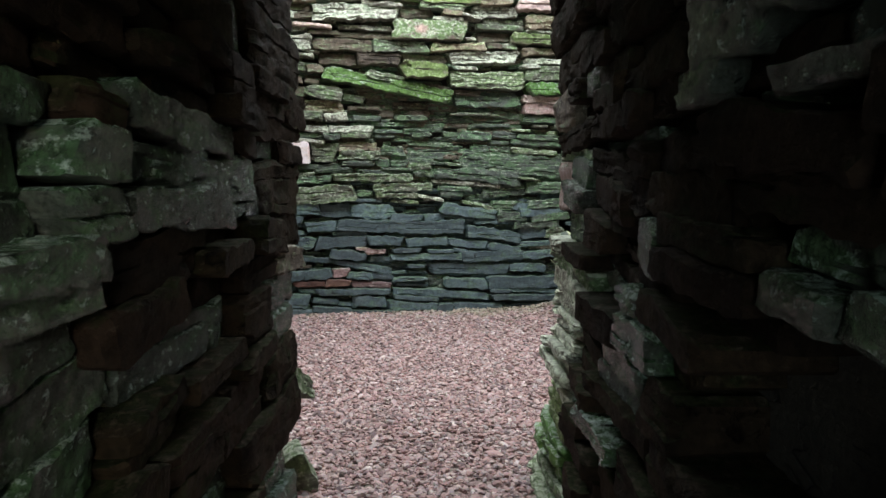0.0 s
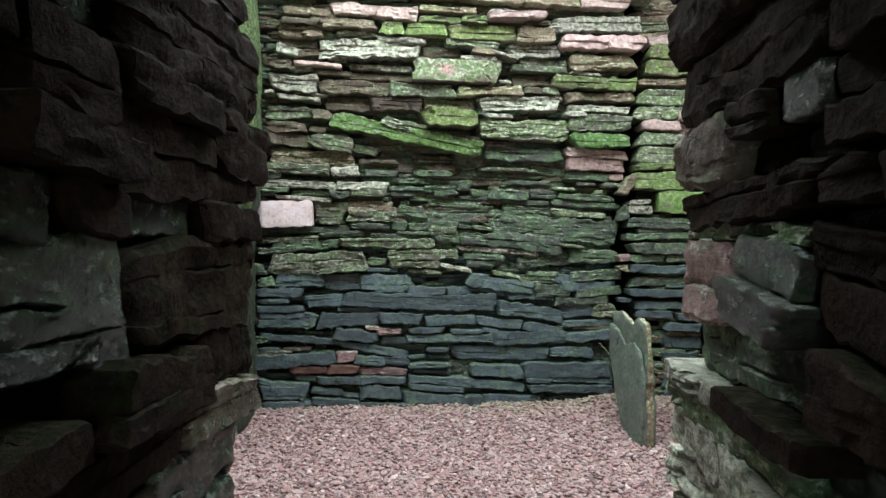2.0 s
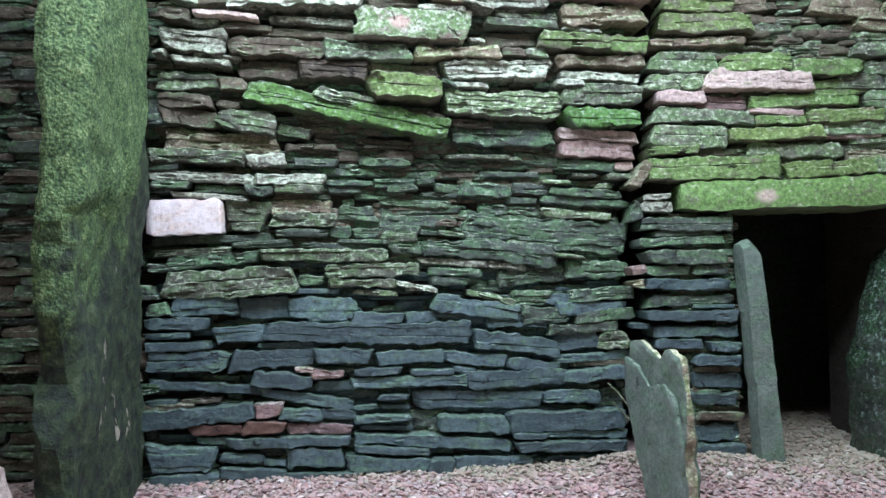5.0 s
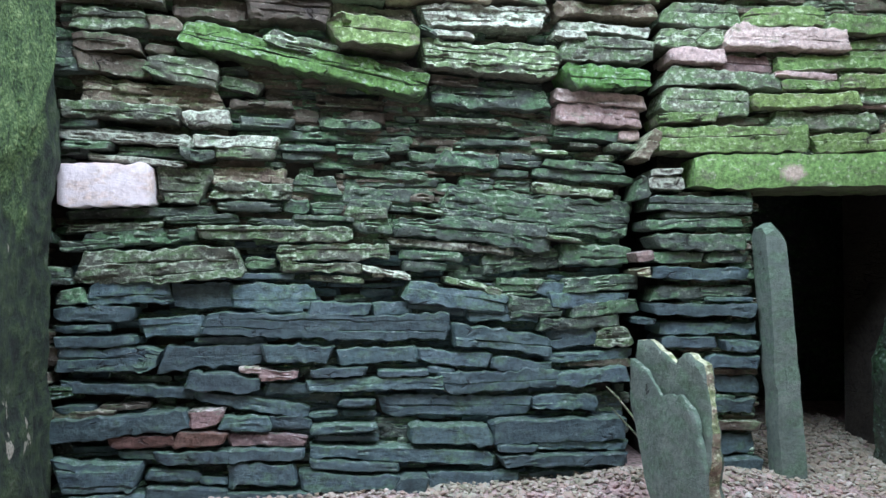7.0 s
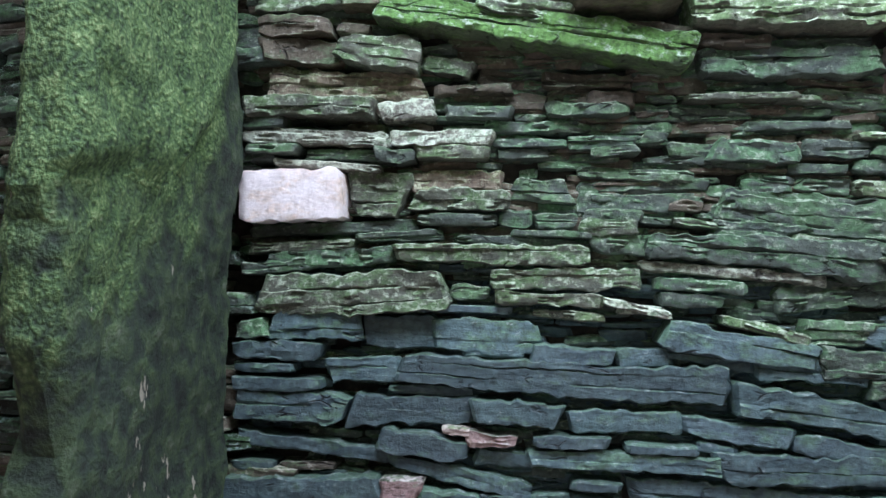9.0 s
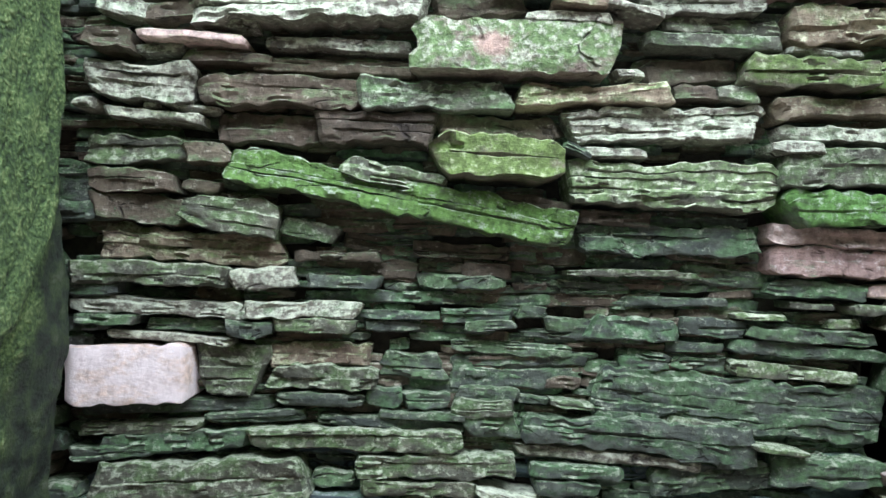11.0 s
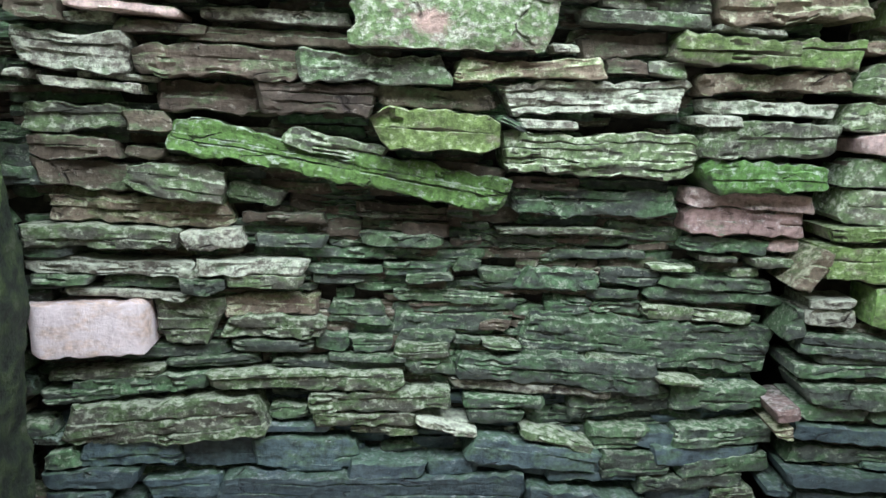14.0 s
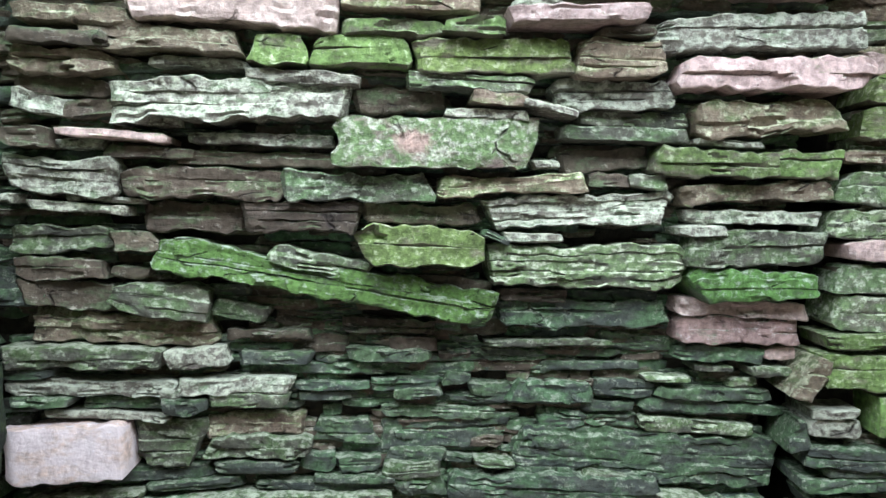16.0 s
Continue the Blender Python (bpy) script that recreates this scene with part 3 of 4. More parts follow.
def fillers(face, turn, x0, x1, z0, z1, back, kinds, seed, parent, h=(0.016, 0.04), ls=(0.06, 0.24), skip=None):
    """Thin packing stones set back in the joints."""
    r = random.Random(seed)
    for kind in kinds:
        shapes, z, k = [], z0 + r.uniform(0, 0.02), seed * 1000
        while z < z1:
            hh, x = r.uniform(*h), x0 + r.uniform(0, 0.1)
            while x < x1:
                ll, k = min(r.uniform(*ls), max(0.04, x1 - x)), k + 1
                if r.random() < 1.15 / len(kinds) and not (skip and skip(x + ll / 2, z)):
                    p, f = stone_shape(ll, hh * 1.08, 0.1, k, 1.0, 0.03)
                    shapes.append((p, f, pose(x + ll / 2, face(x + ll / 2, z) + back + r.uniform(-0.012, 0.012), z, 0, r.uniform(-2.5, 2.5), turn)))
                x += ll
            z += hh
        p, f = joined(shapes)
        ob = new("packing_stones", mesh_from("packing_stones", p, f, STONE[kind]))
        ob.parent = parent
        tagged(ob, "small thin packing stones deep in the joints", kind="stuff")


N_TURN = COURSED["north"][2]
fillers(face_north, N_TURN, -1.45, 0.98, -0.15, 0.95, 0.085, ("slate", "dark"), 1, wall_north)
fillers(face_north, N_TURN, -1.45, 0.98, 0.95, 2.5, 0.085, ("brown", "dark"), 2, wall_north)
fillers(face_east, 0.0, 1.16, 1.56, -0.15, 1.2, 0.06, ("dark", "brown"), 3, wall_north_east)
fillers(face_east, 0.0, 1.15, 2.9, 1.38, 2.7, 0.05, ("brown", "moss"), 4, wall_north_east)


def courses(parent, face, turn, x0, x1, z0, z1, kinds, seed, h, ls, jut=0.02, depth=0.25, cell=0.03, skip=None):
    """Rough courses of larger stones, laid along x."""
    r, z = random.Random(seed), z0
    k = seed * 500
    while z < z1:
        hh, x = r.uniform(*h), x0 - r.uniform(0, 0.15)
        while x < x1:
            ll, k = r.uniform(*ls), k + 1
            if not (skip and skip(x + ll / 2, z + hh / 2)):
                place_stone(x + ll / 2, face(x + ll / 2, z) + r.uniform(-jut, jut), z + hh / 2, turn, r.uniform(-2, 2), ll * 0.99, hh * r.uniform(0.88, 1.04), r.choice(kinds), k, parent, depth, 1.2, cell)
            x += ll
        z += hh * 0.97


courses(wall_north, face_north, N_TURN, -1.4, 0.95, 2.50, 3.25, ("lichen", "tan", "moss", "pale"), 11, (0.06, 0.1), (0.2, 0.45))
# the next stall's shade is put into the dark kinds of its wall
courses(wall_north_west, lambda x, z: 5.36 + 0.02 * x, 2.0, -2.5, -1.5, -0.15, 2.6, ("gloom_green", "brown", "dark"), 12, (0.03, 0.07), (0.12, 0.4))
courses(wall_north_east, face_east, 0.0, 1.12, 2.9, 2.36, 3.2, ("tan", "moss"), 13, (0.06, 0.09), (0.2, 0.45))
courses(wall_north_east, face_east, 0.0, 2.0, 2.9, 1.40, 2.36, ("tan", "moss", "moss"), 14, (0.06, 0.09), (0.2, 0.45), skip=lambda x, z: x < 2.12)


# ---- passage walls ----
RECESS = (0.38, 1.0, 0.36, 0.74)      # a dark hole in the wall on the right: y0, y1, z0, z1


def passage(parent, side, seed, ends):
    """Courses from the floor up; the last stone of each course makes the ragged jamb at the chamber end."""
    r, k = random.Random(seed), seed * 700
    z = -0.17
    turn = 90 if side < 0 else -90
    for hh, end, jut, kind in ends:
        y = (2.27 if side < 0 else 2.3) + end
        first = True
        while y > -1.5:
            ll = r.uniform(0.28, 0.6) if first else r.uniform(0.12, 0.42)
            loose = kind in ("lichen", "moss", "lime", "bright") and first
            # darker mix past y 1.0 stands in for entrance light fading inwards
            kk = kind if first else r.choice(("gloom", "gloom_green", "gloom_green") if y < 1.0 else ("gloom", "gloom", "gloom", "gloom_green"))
            split = hh > 0.085 and (loose or (not first and r.random() < 0.6))
            dip = r.uniform(-3, 3) if first else r.uniform(-4, 4) + (9 if side < 0 and z < 0.7 and y < 1.4 else -6 if side > 0 and z < 0.9 else 0)
            for part_z, part_h in (((0.17, 0.34), (0.5, 0.3), (0.82, 0.36)) if split and loose else ((0.25, 0.5), (0.75, 0.48)) if split else ((0.5, 1.0),)):
                k += 1
                if loose:
                    dip = r.uniform(-9, 7)
                face = (0.47 if side < 0 else 0.385) - (jut + (r.uniform(-0.03, 0.02) if loose else 0.0) if first else r.uniform(-0.04, 0.04)) + max(0, 0.6 - y) * 0.03
                middle = y - ll / 2
                if side > 0 and RECESS[0] < middle < RECESS[1] and RECESS[2] < z + hh / 2 < RECESS[3]:
                    continue
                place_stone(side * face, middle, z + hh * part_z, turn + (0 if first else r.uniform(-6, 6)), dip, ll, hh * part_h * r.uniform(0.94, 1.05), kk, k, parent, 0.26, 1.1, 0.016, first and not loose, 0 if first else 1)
            y -= ll
            first = False
        z += hh


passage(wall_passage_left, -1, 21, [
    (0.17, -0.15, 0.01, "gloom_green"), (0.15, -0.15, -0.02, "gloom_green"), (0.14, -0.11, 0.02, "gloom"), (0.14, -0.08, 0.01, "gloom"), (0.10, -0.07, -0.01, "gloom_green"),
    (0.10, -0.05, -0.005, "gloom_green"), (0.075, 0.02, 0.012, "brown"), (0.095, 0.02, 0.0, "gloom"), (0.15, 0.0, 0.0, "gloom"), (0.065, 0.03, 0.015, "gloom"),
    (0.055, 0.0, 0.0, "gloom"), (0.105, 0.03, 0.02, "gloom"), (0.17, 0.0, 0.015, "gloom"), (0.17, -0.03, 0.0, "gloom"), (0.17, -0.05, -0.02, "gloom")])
# pale lichen and moss kinds here also stand in for light on the jamb
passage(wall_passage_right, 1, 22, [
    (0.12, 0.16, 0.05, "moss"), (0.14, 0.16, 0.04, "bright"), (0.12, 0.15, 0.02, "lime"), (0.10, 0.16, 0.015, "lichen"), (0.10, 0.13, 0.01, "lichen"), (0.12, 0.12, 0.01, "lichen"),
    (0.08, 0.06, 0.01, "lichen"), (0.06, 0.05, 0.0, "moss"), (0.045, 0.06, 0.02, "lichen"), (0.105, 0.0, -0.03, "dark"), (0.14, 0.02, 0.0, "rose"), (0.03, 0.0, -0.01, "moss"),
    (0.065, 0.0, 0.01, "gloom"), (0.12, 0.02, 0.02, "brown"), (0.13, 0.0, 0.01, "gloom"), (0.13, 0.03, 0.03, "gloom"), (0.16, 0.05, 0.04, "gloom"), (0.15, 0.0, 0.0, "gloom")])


place_stone(-0.44, 2.22, 0.24, 90, -28, 0.2, 0.07, "moss", 15001, wall_passage_left, 0.2, 1.0, 0.016)


# ---- upright slabs ----
def slab_mesh(name, outline, thick, material, seed, relief=0.02, cell=0.03, edge=None, fold=None):
    """An upright slab: an outline in its own plane (along, up), thickened, with a hummocky face and worn edges."""
    n = len(outline)
    pts2 = []
    o = np.array(outline, float)
    seg = np.linalg.norm(np.roll(o, -1, 0) - o, axis=1)
    for i in range(n):
        m = max(2, int(round(seg[i] / cell)))
        for j in range(m):
            pts2.append(o[i] + (o[(i + 1) % n] - o[i]) * j / m)
    p2 = np.array(pts2)
    c = p2.mean(0)
    jag = value_noise(p2[:, 0] * 13, p2[:, 1] * 13, seed) + 0.6 * value_noise(p2[:, 0] * 37, p2[:, 1] * 37, seed + 1)
    d = (p2 - c) / np.linalg.norm(p2 - c, axis=1)[:, None]
    p2 = p2 + d * (jag * 0.011)[:, None]
    levels = [1.0, 0.985, 0.95] + [0.9 - 0.045 * i for i in range(19)]
    verts, faces = [], []
    m = len(p2)

    def side(sign):
        start = len(verts)
        for s in levels:
            q = c + (p2 - c) * s
            y = thick / 2 * (1 - 0.45 * max(0.0, (s - 0.95) / 0.05)) + relief * (value_noise(q[:, 0] * 3.1, q[:, 1] * 2.3, seed + 7) + 0.5 * value_noise(q[:, 0] * 9, q[:, 1] * 7, seed + 8) + 0.35 * value_noise(q[:, 0] * 24, q[:, 1] * 21, seed + 9)) * (1.0 if s < 0.98 else 0.5)
            if fold and sign > 0:
                y = y + fold(q[:, 0], q[:, 1])
            for (a, b), yy in zip(q, y):
                verts.append((a, sign * yy, b))
        verts.append((c[0], sign * thick / 2, c[1]))
        for l in range(len(levels) - 1):
            for i in range(m):
                f = (start + l * m + i, start + l * m + (i + 1) % m, start + (l + 1) * m + (i + 1) % m, start + (l + 1) * m + i)
                faces.append(f if sign < 0 else f[::-1])
        e = start + (len(levels) - 1) * m
        for i in range(m):
            f = (e + i, e + (i + 1) % m, start + len(levels) * m)
            faces.append(f if sign < 0 else f[::-1])
        return start

    a, b = side(-1), side(1)
    for i in range(m):
        faces.append((a + (i + 1) % m, a + i, b + i, b + (i + 1) % m))
    me = mesh_from(name, verts, faces, material)
    if edge:
        me.materials.append(edge)
        rim = len(faces) - m
        me.polygons.foreach_set("material_index", [0] * rim + [1] * m)
    return me


def upright(name, outline, thick, kind, seed, m, label, category, relief=0.02, cell=0.03, edge=None, fold=None):
    ob = tagged(new(name, slab_mesh(name, outline, thick, STONE[kind], seed, relief, cell, edge, fold)), label, category)
    ob.matrix_basis = m
    return ob


def split_off(along, up):
    """The lower wall-side part of the slab has split away along a slanting line."""
    d = (up - 0.95 - 0.11 / np.maximum(along, 0.06) + 0.10 * value_noise(along * 6, up * 5, 91)) / 0.16
    d = np.clip(d, 0, 1)
    return 0.045 * d * d * (3 - 2 * d) - 0.02


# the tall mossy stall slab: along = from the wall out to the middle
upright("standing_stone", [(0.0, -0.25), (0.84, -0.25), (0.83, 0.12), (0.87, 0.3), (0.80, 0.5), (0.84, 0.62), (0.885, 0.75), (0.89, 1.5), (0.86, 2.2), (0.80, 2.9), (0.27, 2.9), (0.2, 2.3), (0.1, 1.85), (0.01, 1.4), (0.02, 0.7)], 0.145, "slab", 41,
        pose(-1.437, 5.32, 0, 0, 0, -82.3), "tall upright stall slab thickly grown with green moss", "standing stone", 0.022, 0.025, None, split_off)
# the low broken slab at the other end of the wall, with a thinner front layer split off lower down
# the tan rim paints in the thin lit highlight along its edge
broken = upright("broken_standing_stone", [(0.42, -0.25), (0.64, -0.25), (0.655, 0.0), (0.64, 0.2), (0.65, 0.335), (0.63, 0.45), (0.60, 0.54), (0.53, 0.575), (0.46, 0.56), (0.41, 0.53), (0.34, 0.56), (0.22, 0.585), (0.14, 0.57), (0.10, 0.36), (0.22, 0.12)], 0.055, "plain", 42,
        pose(0.90, 5.40, 0, 0, 0, -81.6), "low broken upright slab of grey-green stone in the gravel", "standing stone", 0.014, 0.02, STONE["tan"])
part("front_layer", slab_mesh("front_layer", [(0.44, -0.25), (0.63, -0.25), (0.645, 0.05), (0.645, 0.25), (0.60, 0.36), (0.50, 0.43), (0.36, 0.41), (0.25, 0.48), (0.13, 0.50), (0.11, 0.36), (0.24, 0.11)], 0.03, STONE["plain"], 46, 0.010, 0.02, STONE["plain"]), broken).location = (0, -0.034, 0)
# door slab, lintel and boulder of the side cell
upright("jamb_stone", [(-0.045, -0.25), (0.075, -0.25), (0.07, 0.3), (0.055, 0.8), (0.045, 1.0), (0.0, 1.055), (-0.045, 1.04), (-0.04, 0.6)], 0.12, "plain", 43,
        pose(1.652, 5.57, 0, 0, -3.7, 0), "narrow upright door slab beside the dark cell opening", "jamb stone", 0.008)
lp, lf = stone_shape(1.5, 0.15, 0.5, 77, 0.7, 0.02, True, 2)
lintel = tagged(new("lintel_stone", mesh_from("lintel", lp, lf, STONE["lintel"])), "long green mossy lintel over the dark cell doorway", "lintel stone")
lintel.matrix_basis = pose(2.02, 5.56, 1.305, 0, -1.5, 0)
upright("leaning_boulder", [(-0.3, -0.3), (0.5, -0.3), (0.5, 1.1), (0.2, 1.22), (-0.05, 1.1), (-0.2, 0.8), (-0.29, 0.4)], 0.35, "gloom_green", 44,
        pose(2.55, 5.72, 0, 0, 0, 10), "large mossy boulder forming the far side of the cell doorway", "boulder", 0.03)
upright("loose_stone", [(-0.09, -0.1), (0.09, -0.1), (0.085, 0.1), (0.03, 0.19), (-0.06, 0.17)], 0.13, "moss", 45,
        pose(-0.525, 2.33, -0.2, 0, 0, 20), "grey loose stone lying in the gravel at the passage mouth", "stone", 0.015, 0.02)
upright("stub_stone", [(-0.11, -0.3), (0.10, -0.3), (0.10, 0.15), (0.06, 0.29), (-0.03, 0.31), (-0.09, 0.2)], 0.12, "pale", 47,
        pose(-1.44, 4.24, -0.02, 0, 0, 8), "low pale pink upright stone in front of the mossy slab", "stone", 0.018, 0.02)


def twig(points, radius, label):
    """A thin dry stem through a few points."""
    cu = bpy.data.curves.new("twig", "CURVE")
    cu.dimensions, cu.bevel_depth, cu.bevel_resolution = "3D", radius, 2
    sp = cu.splines.new("POLY")
    sp.points.add(len(points) - 1)
    for i, (q, c) in enumerate(zip(sp.points, points)):
        q.co, q.radius = (*c, 1), 1.0 - 0.5 * i / len(points)
    cu.materials.append(STONE["brown"])
    return tagged(new("twig", cu), label, "twig", "dry twigs in the wall corner")


twig([(1.03, 5.52, 0.12), (0.97, 5.56, 0.22), (0.92, 5.60, 0.29), (0.88, 5.63, 0.33)], 0.006, "thin dry brown twig leaning in the wall corner")
twig([(1.02, 5.53, 0.10), (0.96, 5.58, 0.17), (0.90, 5.62, 0.24)], 0.005, "thin dry brown twig leaning in the wall corner")
twig([(1.04, 5.54, 0.16), (1.00, 5.58, 0.27), (0.99, 5.62, 0.34)], 0.004, "thin dry brown twig leaning in the wall corner")

# the face stones, course by course from the ground up
lay("north", [
    (-0.535, -0.075, 0.346, 0.054, -2.9, "slate"),
    (-1.171, -0.066, 0.309, 0.068, -3.0, "slate"),
    (0.223, -0.047, 0.286, 0.079, -1.8, "slate"),
    (0.703, -0.044, 0.354, 0.041, -0.8, "slate"),
    (-0.865, -0.042, 0.312, 0.049, -2.9, "slate"),
    (0.421, -0.036, 0.135, 0.045, 1.1, "slate"),
    (0.028, -0.035, 0.128, 0.074, -2.7, "slate"),
    (-0.228, -0.023, 0.407, 0.073, -2.7, "slate"),
    (-0.765, 0.000, 0.106, 0.033, -2.7, "slate"),
    (-0.579, 0.019, 0.271, 0.089, -1.7, "slate"),
    (-0.923, 0.028, 0.208, 0.050, -3.8, "slate"),
    (0.677, 0.030, 0.570, 0.055, -1.5, "slate"),
    (-1.187, 0.035, 0.301, 0.122, -2.7, "slate"),
    (-0.208, 0.042, 0.366, 0.035, -4.9, "slate"),
    (-0.012, 0.071, 0.785, 0.062, -4.8, "slate"),
    (0.760, 0.084, 0.437, 0.040, -1.6, "slate"),
])
lay("north", [
    (0.468, 0.088, 0.174, 0.032, -2.3, "slate"),
    (-0.566, 0.099, 0.306, 0.047, -2.4, "slate"),
    (-0.839, 0.101, 0.305, 0.051, -1.2, "slate"),
    (-1.059, 0.113, 0.153, 0.038, -0.8, "slate"),
    (-0.251, 0.145, 0.263, 0.029, -3.1, "slate"),
    (0.663, 0.149, 0.612, 0.098, -0.7, "slate"),
    (-0.561, 0.152, 0.314, 0.048, -3.4, "rose"),
    (0.185, 0.154, 0.355, 0.082, -3.5, "slate"),
    (-1.035, 0.167, 0.251, 0.051, 0.7, "rust"),
    (-0.811, 0.169, 0.197, 0.056, 0.3, "rust"),
    (-0.258, 0.191, 0.274, 0.031, 1.3, "slate"),
    (-0.485, 0.213, 0.179, 0.053, -6.2, "slate"),
    (-0.650, 0.226, 0.197, 0.057, -3.2, "slate"),
    (-1.122, 0.229, 0.526, 0.085, 3.1, "slate"),
    (-0.346, 0.241, 0.125, 0.027, 3.3, "slate"),
    (-0.208, 0.242, 0.150, 0.023, -1.8, "slate"),
])
lay("north", [
    (-0.802, 0.251, 0.128, 0.065, 1.1, "rose"),
    (0.212, 0.264, 0.669, 0.088, -1.7, "slate"),
    (0.695, 0.267, 0.297, 0.077, 0.7, "slate"),
    (-1.302, 0.290, 0.140, 0.038, -0.0, "slate"),
    (-0.209, 0.291, 0.150, 0.027, 0.9, "slate"),
    (-1.124, 0.292, 0.194, 0.026, 2.7, "brown"),
    (-0.629, 0.296, 0.470, 0.053, -9.5, "slate"),
    (-0.484, 0.352, 0.213, 0.045, -1.5, "slate"),
    (-1.110, 0.358, 0.522, 0.048, -5.5, "slate"),
    (-0.130, 0.363, 0.586, 0.058, 0.9, "slate"),
    (0.415, 0.368, 0.552, 0.096, 1.4, "slate"),
    (0.823, 0.372, 0.344, 0.069, 2.8, "slate"),
    (-0.744, 0.383, 0.284, 0.076, -4.1, "slate"),
    (-0.017, 0.410, 0.215, 0.030, -1.2, "slate"),
    (-0.525, 0.410, 0.157, 0.045, -3.7, "rose"),
    (0.139, 0.415, 0.122, 0.028, -4.5, "slate"),
])
lay("north", [
    (-0.287, 0.419, 0.231, 0.039, 0.5, "slate"),
    (0.851, 0.429, 0.318, 0.035, 0.2, "brown"),
    (0.500, 0.431, 0.281, 0.058, -5.6, "slate"),
    (-0.638, 0.434, 0.088, 0.032, -1.2, "pale"),
    (0.807, 0.464, 0.437, 0.045, 2.9, "slate"),
    (0.201, 0.465, 0.321, 0.062, -5.3, "slate"),
    (-1.186, 0.481, 0.380, 0.105, 0.9, "slate"),
    (-0.133, 0.483, 0.349, 0.070, 0.2, "slate"),
    (-0.792, 0.487, 0.416, 0.103, 0.9, "slate"),
    (-0.453, 0.495, 0.281, 0.083, -1.0, "slate"),
    (0.408, 0.541, 0.444, 0.098, -5.8, "slate"),
    (0.737, 0.547, 0.243, 0.100, 4.0, "dark"),
    (-0.729, 0.548, 0.285, 0.034, -0.3, "dark"),
    (0.934, 0.548, 0.162, 0.086, 3.8, "moss"),
    (-1.233, 0.559, 0.298, 0.044, 0.5, "dark"),
    (-1.272, 0.607, 0.204, 0.029, 1.9, "dark"),
])
lay("north", [
    (-0.327, 0.608, 1.029, 0.113, -1.5, "slate"),
    (-0.961, 0.609, 0.252, 0.095, 1.0, "slate"),
    (0.770, 0.611, 0.384, 0.050, 2.5, "dark"),
    (0.421, 0.653, 0.343, 0.079, -3.2, "dark"),
    (-1.239, 0.664, 0.299, 0.067, -1.2, "slate"),
    (-0.533, 0.676, 0.203, 0.028, -0.3, "dark"),
    (0.884, 0.676, 0.324, 0.056, 5.1, "dark"),
    (-0.292, 0.677, 0.256, 0.061, -0.3, "slate"),
    (-0.080, 0.680, 0.168, 0.062, 2.2, "slate"),
    (0.567, 0.684, 0.259, 0.095, -3.0, "dark"),
    (0.114, 0.693, 0.271, 0.063, -4.9, "slate"),
    (0.805, 0.717, 0.373, 0.071, 1.4, "dark"),
    (0.209, 0.726, 0.464, 0.093, -8.0, "dark"),
    (-0.561, 0.731, 0.350, 0.112, -0.5, "dark"),
    (-1.330, 0.731, 0.103, 0.062, 9.8, "dark"),
    (-0.839, 0.738, 0.273, 0.115, -2.5, "dark"),
])
lay("north", [
    (-1.122, 0.748, 0.315, 0.104, 2.0, "dark"),
    (0.639, 0.763, 0.170, 0.070, 0.0, "dark"),
    (0.497, 0.770, 0.193, 0.075, -1.4, "dark"),
    (0.287, 0.775, 0.259, 0.037, -14.3, "lichen"),
    (0.873, 0.784, 0.350, 0.072, 2.2, "dark"),
    (-0.312, 0.805, 0.222, 0.031, -1.1, "lichen"),
    (-0.647, 0.814, 0.335, 0.030, -0.6, "dark"),
    (-0.081, 0.827, 0.144, 0.029, -0.7, "lichen"),
    (-0.097, 0.835, 0.214, 0.030, -11.3, "lichen"),
    (-0.365, 0.853, 0.346, 0.048, -1.9, "moss"),
    (-0.997, 0.855, 0.625, 0.138, 3.8, "moss"),
    (0.064, 0.860, 0.191, 0.041, -0.9, "dark"),
    (-0.621, 0.872, 0.129, 0.052, 0.9, "dark"),
    (0.503, 0.886, 0.381, 0.086, 5.6, "dark"),
    (0.096, 0.908, 0.278, 0.045, -2.5, "dark"),
    (0.851, 0.918, 0.338, 0.083, 0.6, "dark"),
])
# from z 1.05 to 1.5, beyond x -0.15, darker kinds carry the shade
lay("north", [
    (-0.318, 0.920, 0.475, 0.064, 0.6, "lichen"),
    (-1.256, 0.939, 0.250, 0.043, 6.3, "dark"),
    (0.187, 0.951, 0.557, 0.036, -3.7, "lichen"),
    (-1.085, 0.972, 0.446, 0.055, 3.3, "dark"),
    (0.691, 0.986, 0.170, 0.018, -6.9, "lichen"),
    (-0.547, 0.997, 0.630, 0.063, 0.2, "moss"),
    (-1.189, 1.011, 0.372, 0.031, 3.8, "moss"),
    (0.287, 1.011, 0.703, 0.101, -4.1, "dark"),
    (-0.460, 1.037, 0.439, 0.032, -3.2, "dark"),
    (-0.157, 1.041, 0.168, 0.076, -2.0, "dark"),
    (0.483, 1.042, 0.228, 0.028, -9.3, "moss"),
    (-0.859, 1.050, 0.287, 0.035, 3.7, "dark"),
    (-0.370, 1.063, 0.257, 0.026, -1.5, "dark"),
    (0.246, 1.071, 0.191, 0.024, -4.2, "dark"),
    (-1.094, 1.073, 0.583, 0.042, 3.2, "dark"),
    (-0.176, 1.089, 0.185, 0.052, 0.7, "moss"),
])
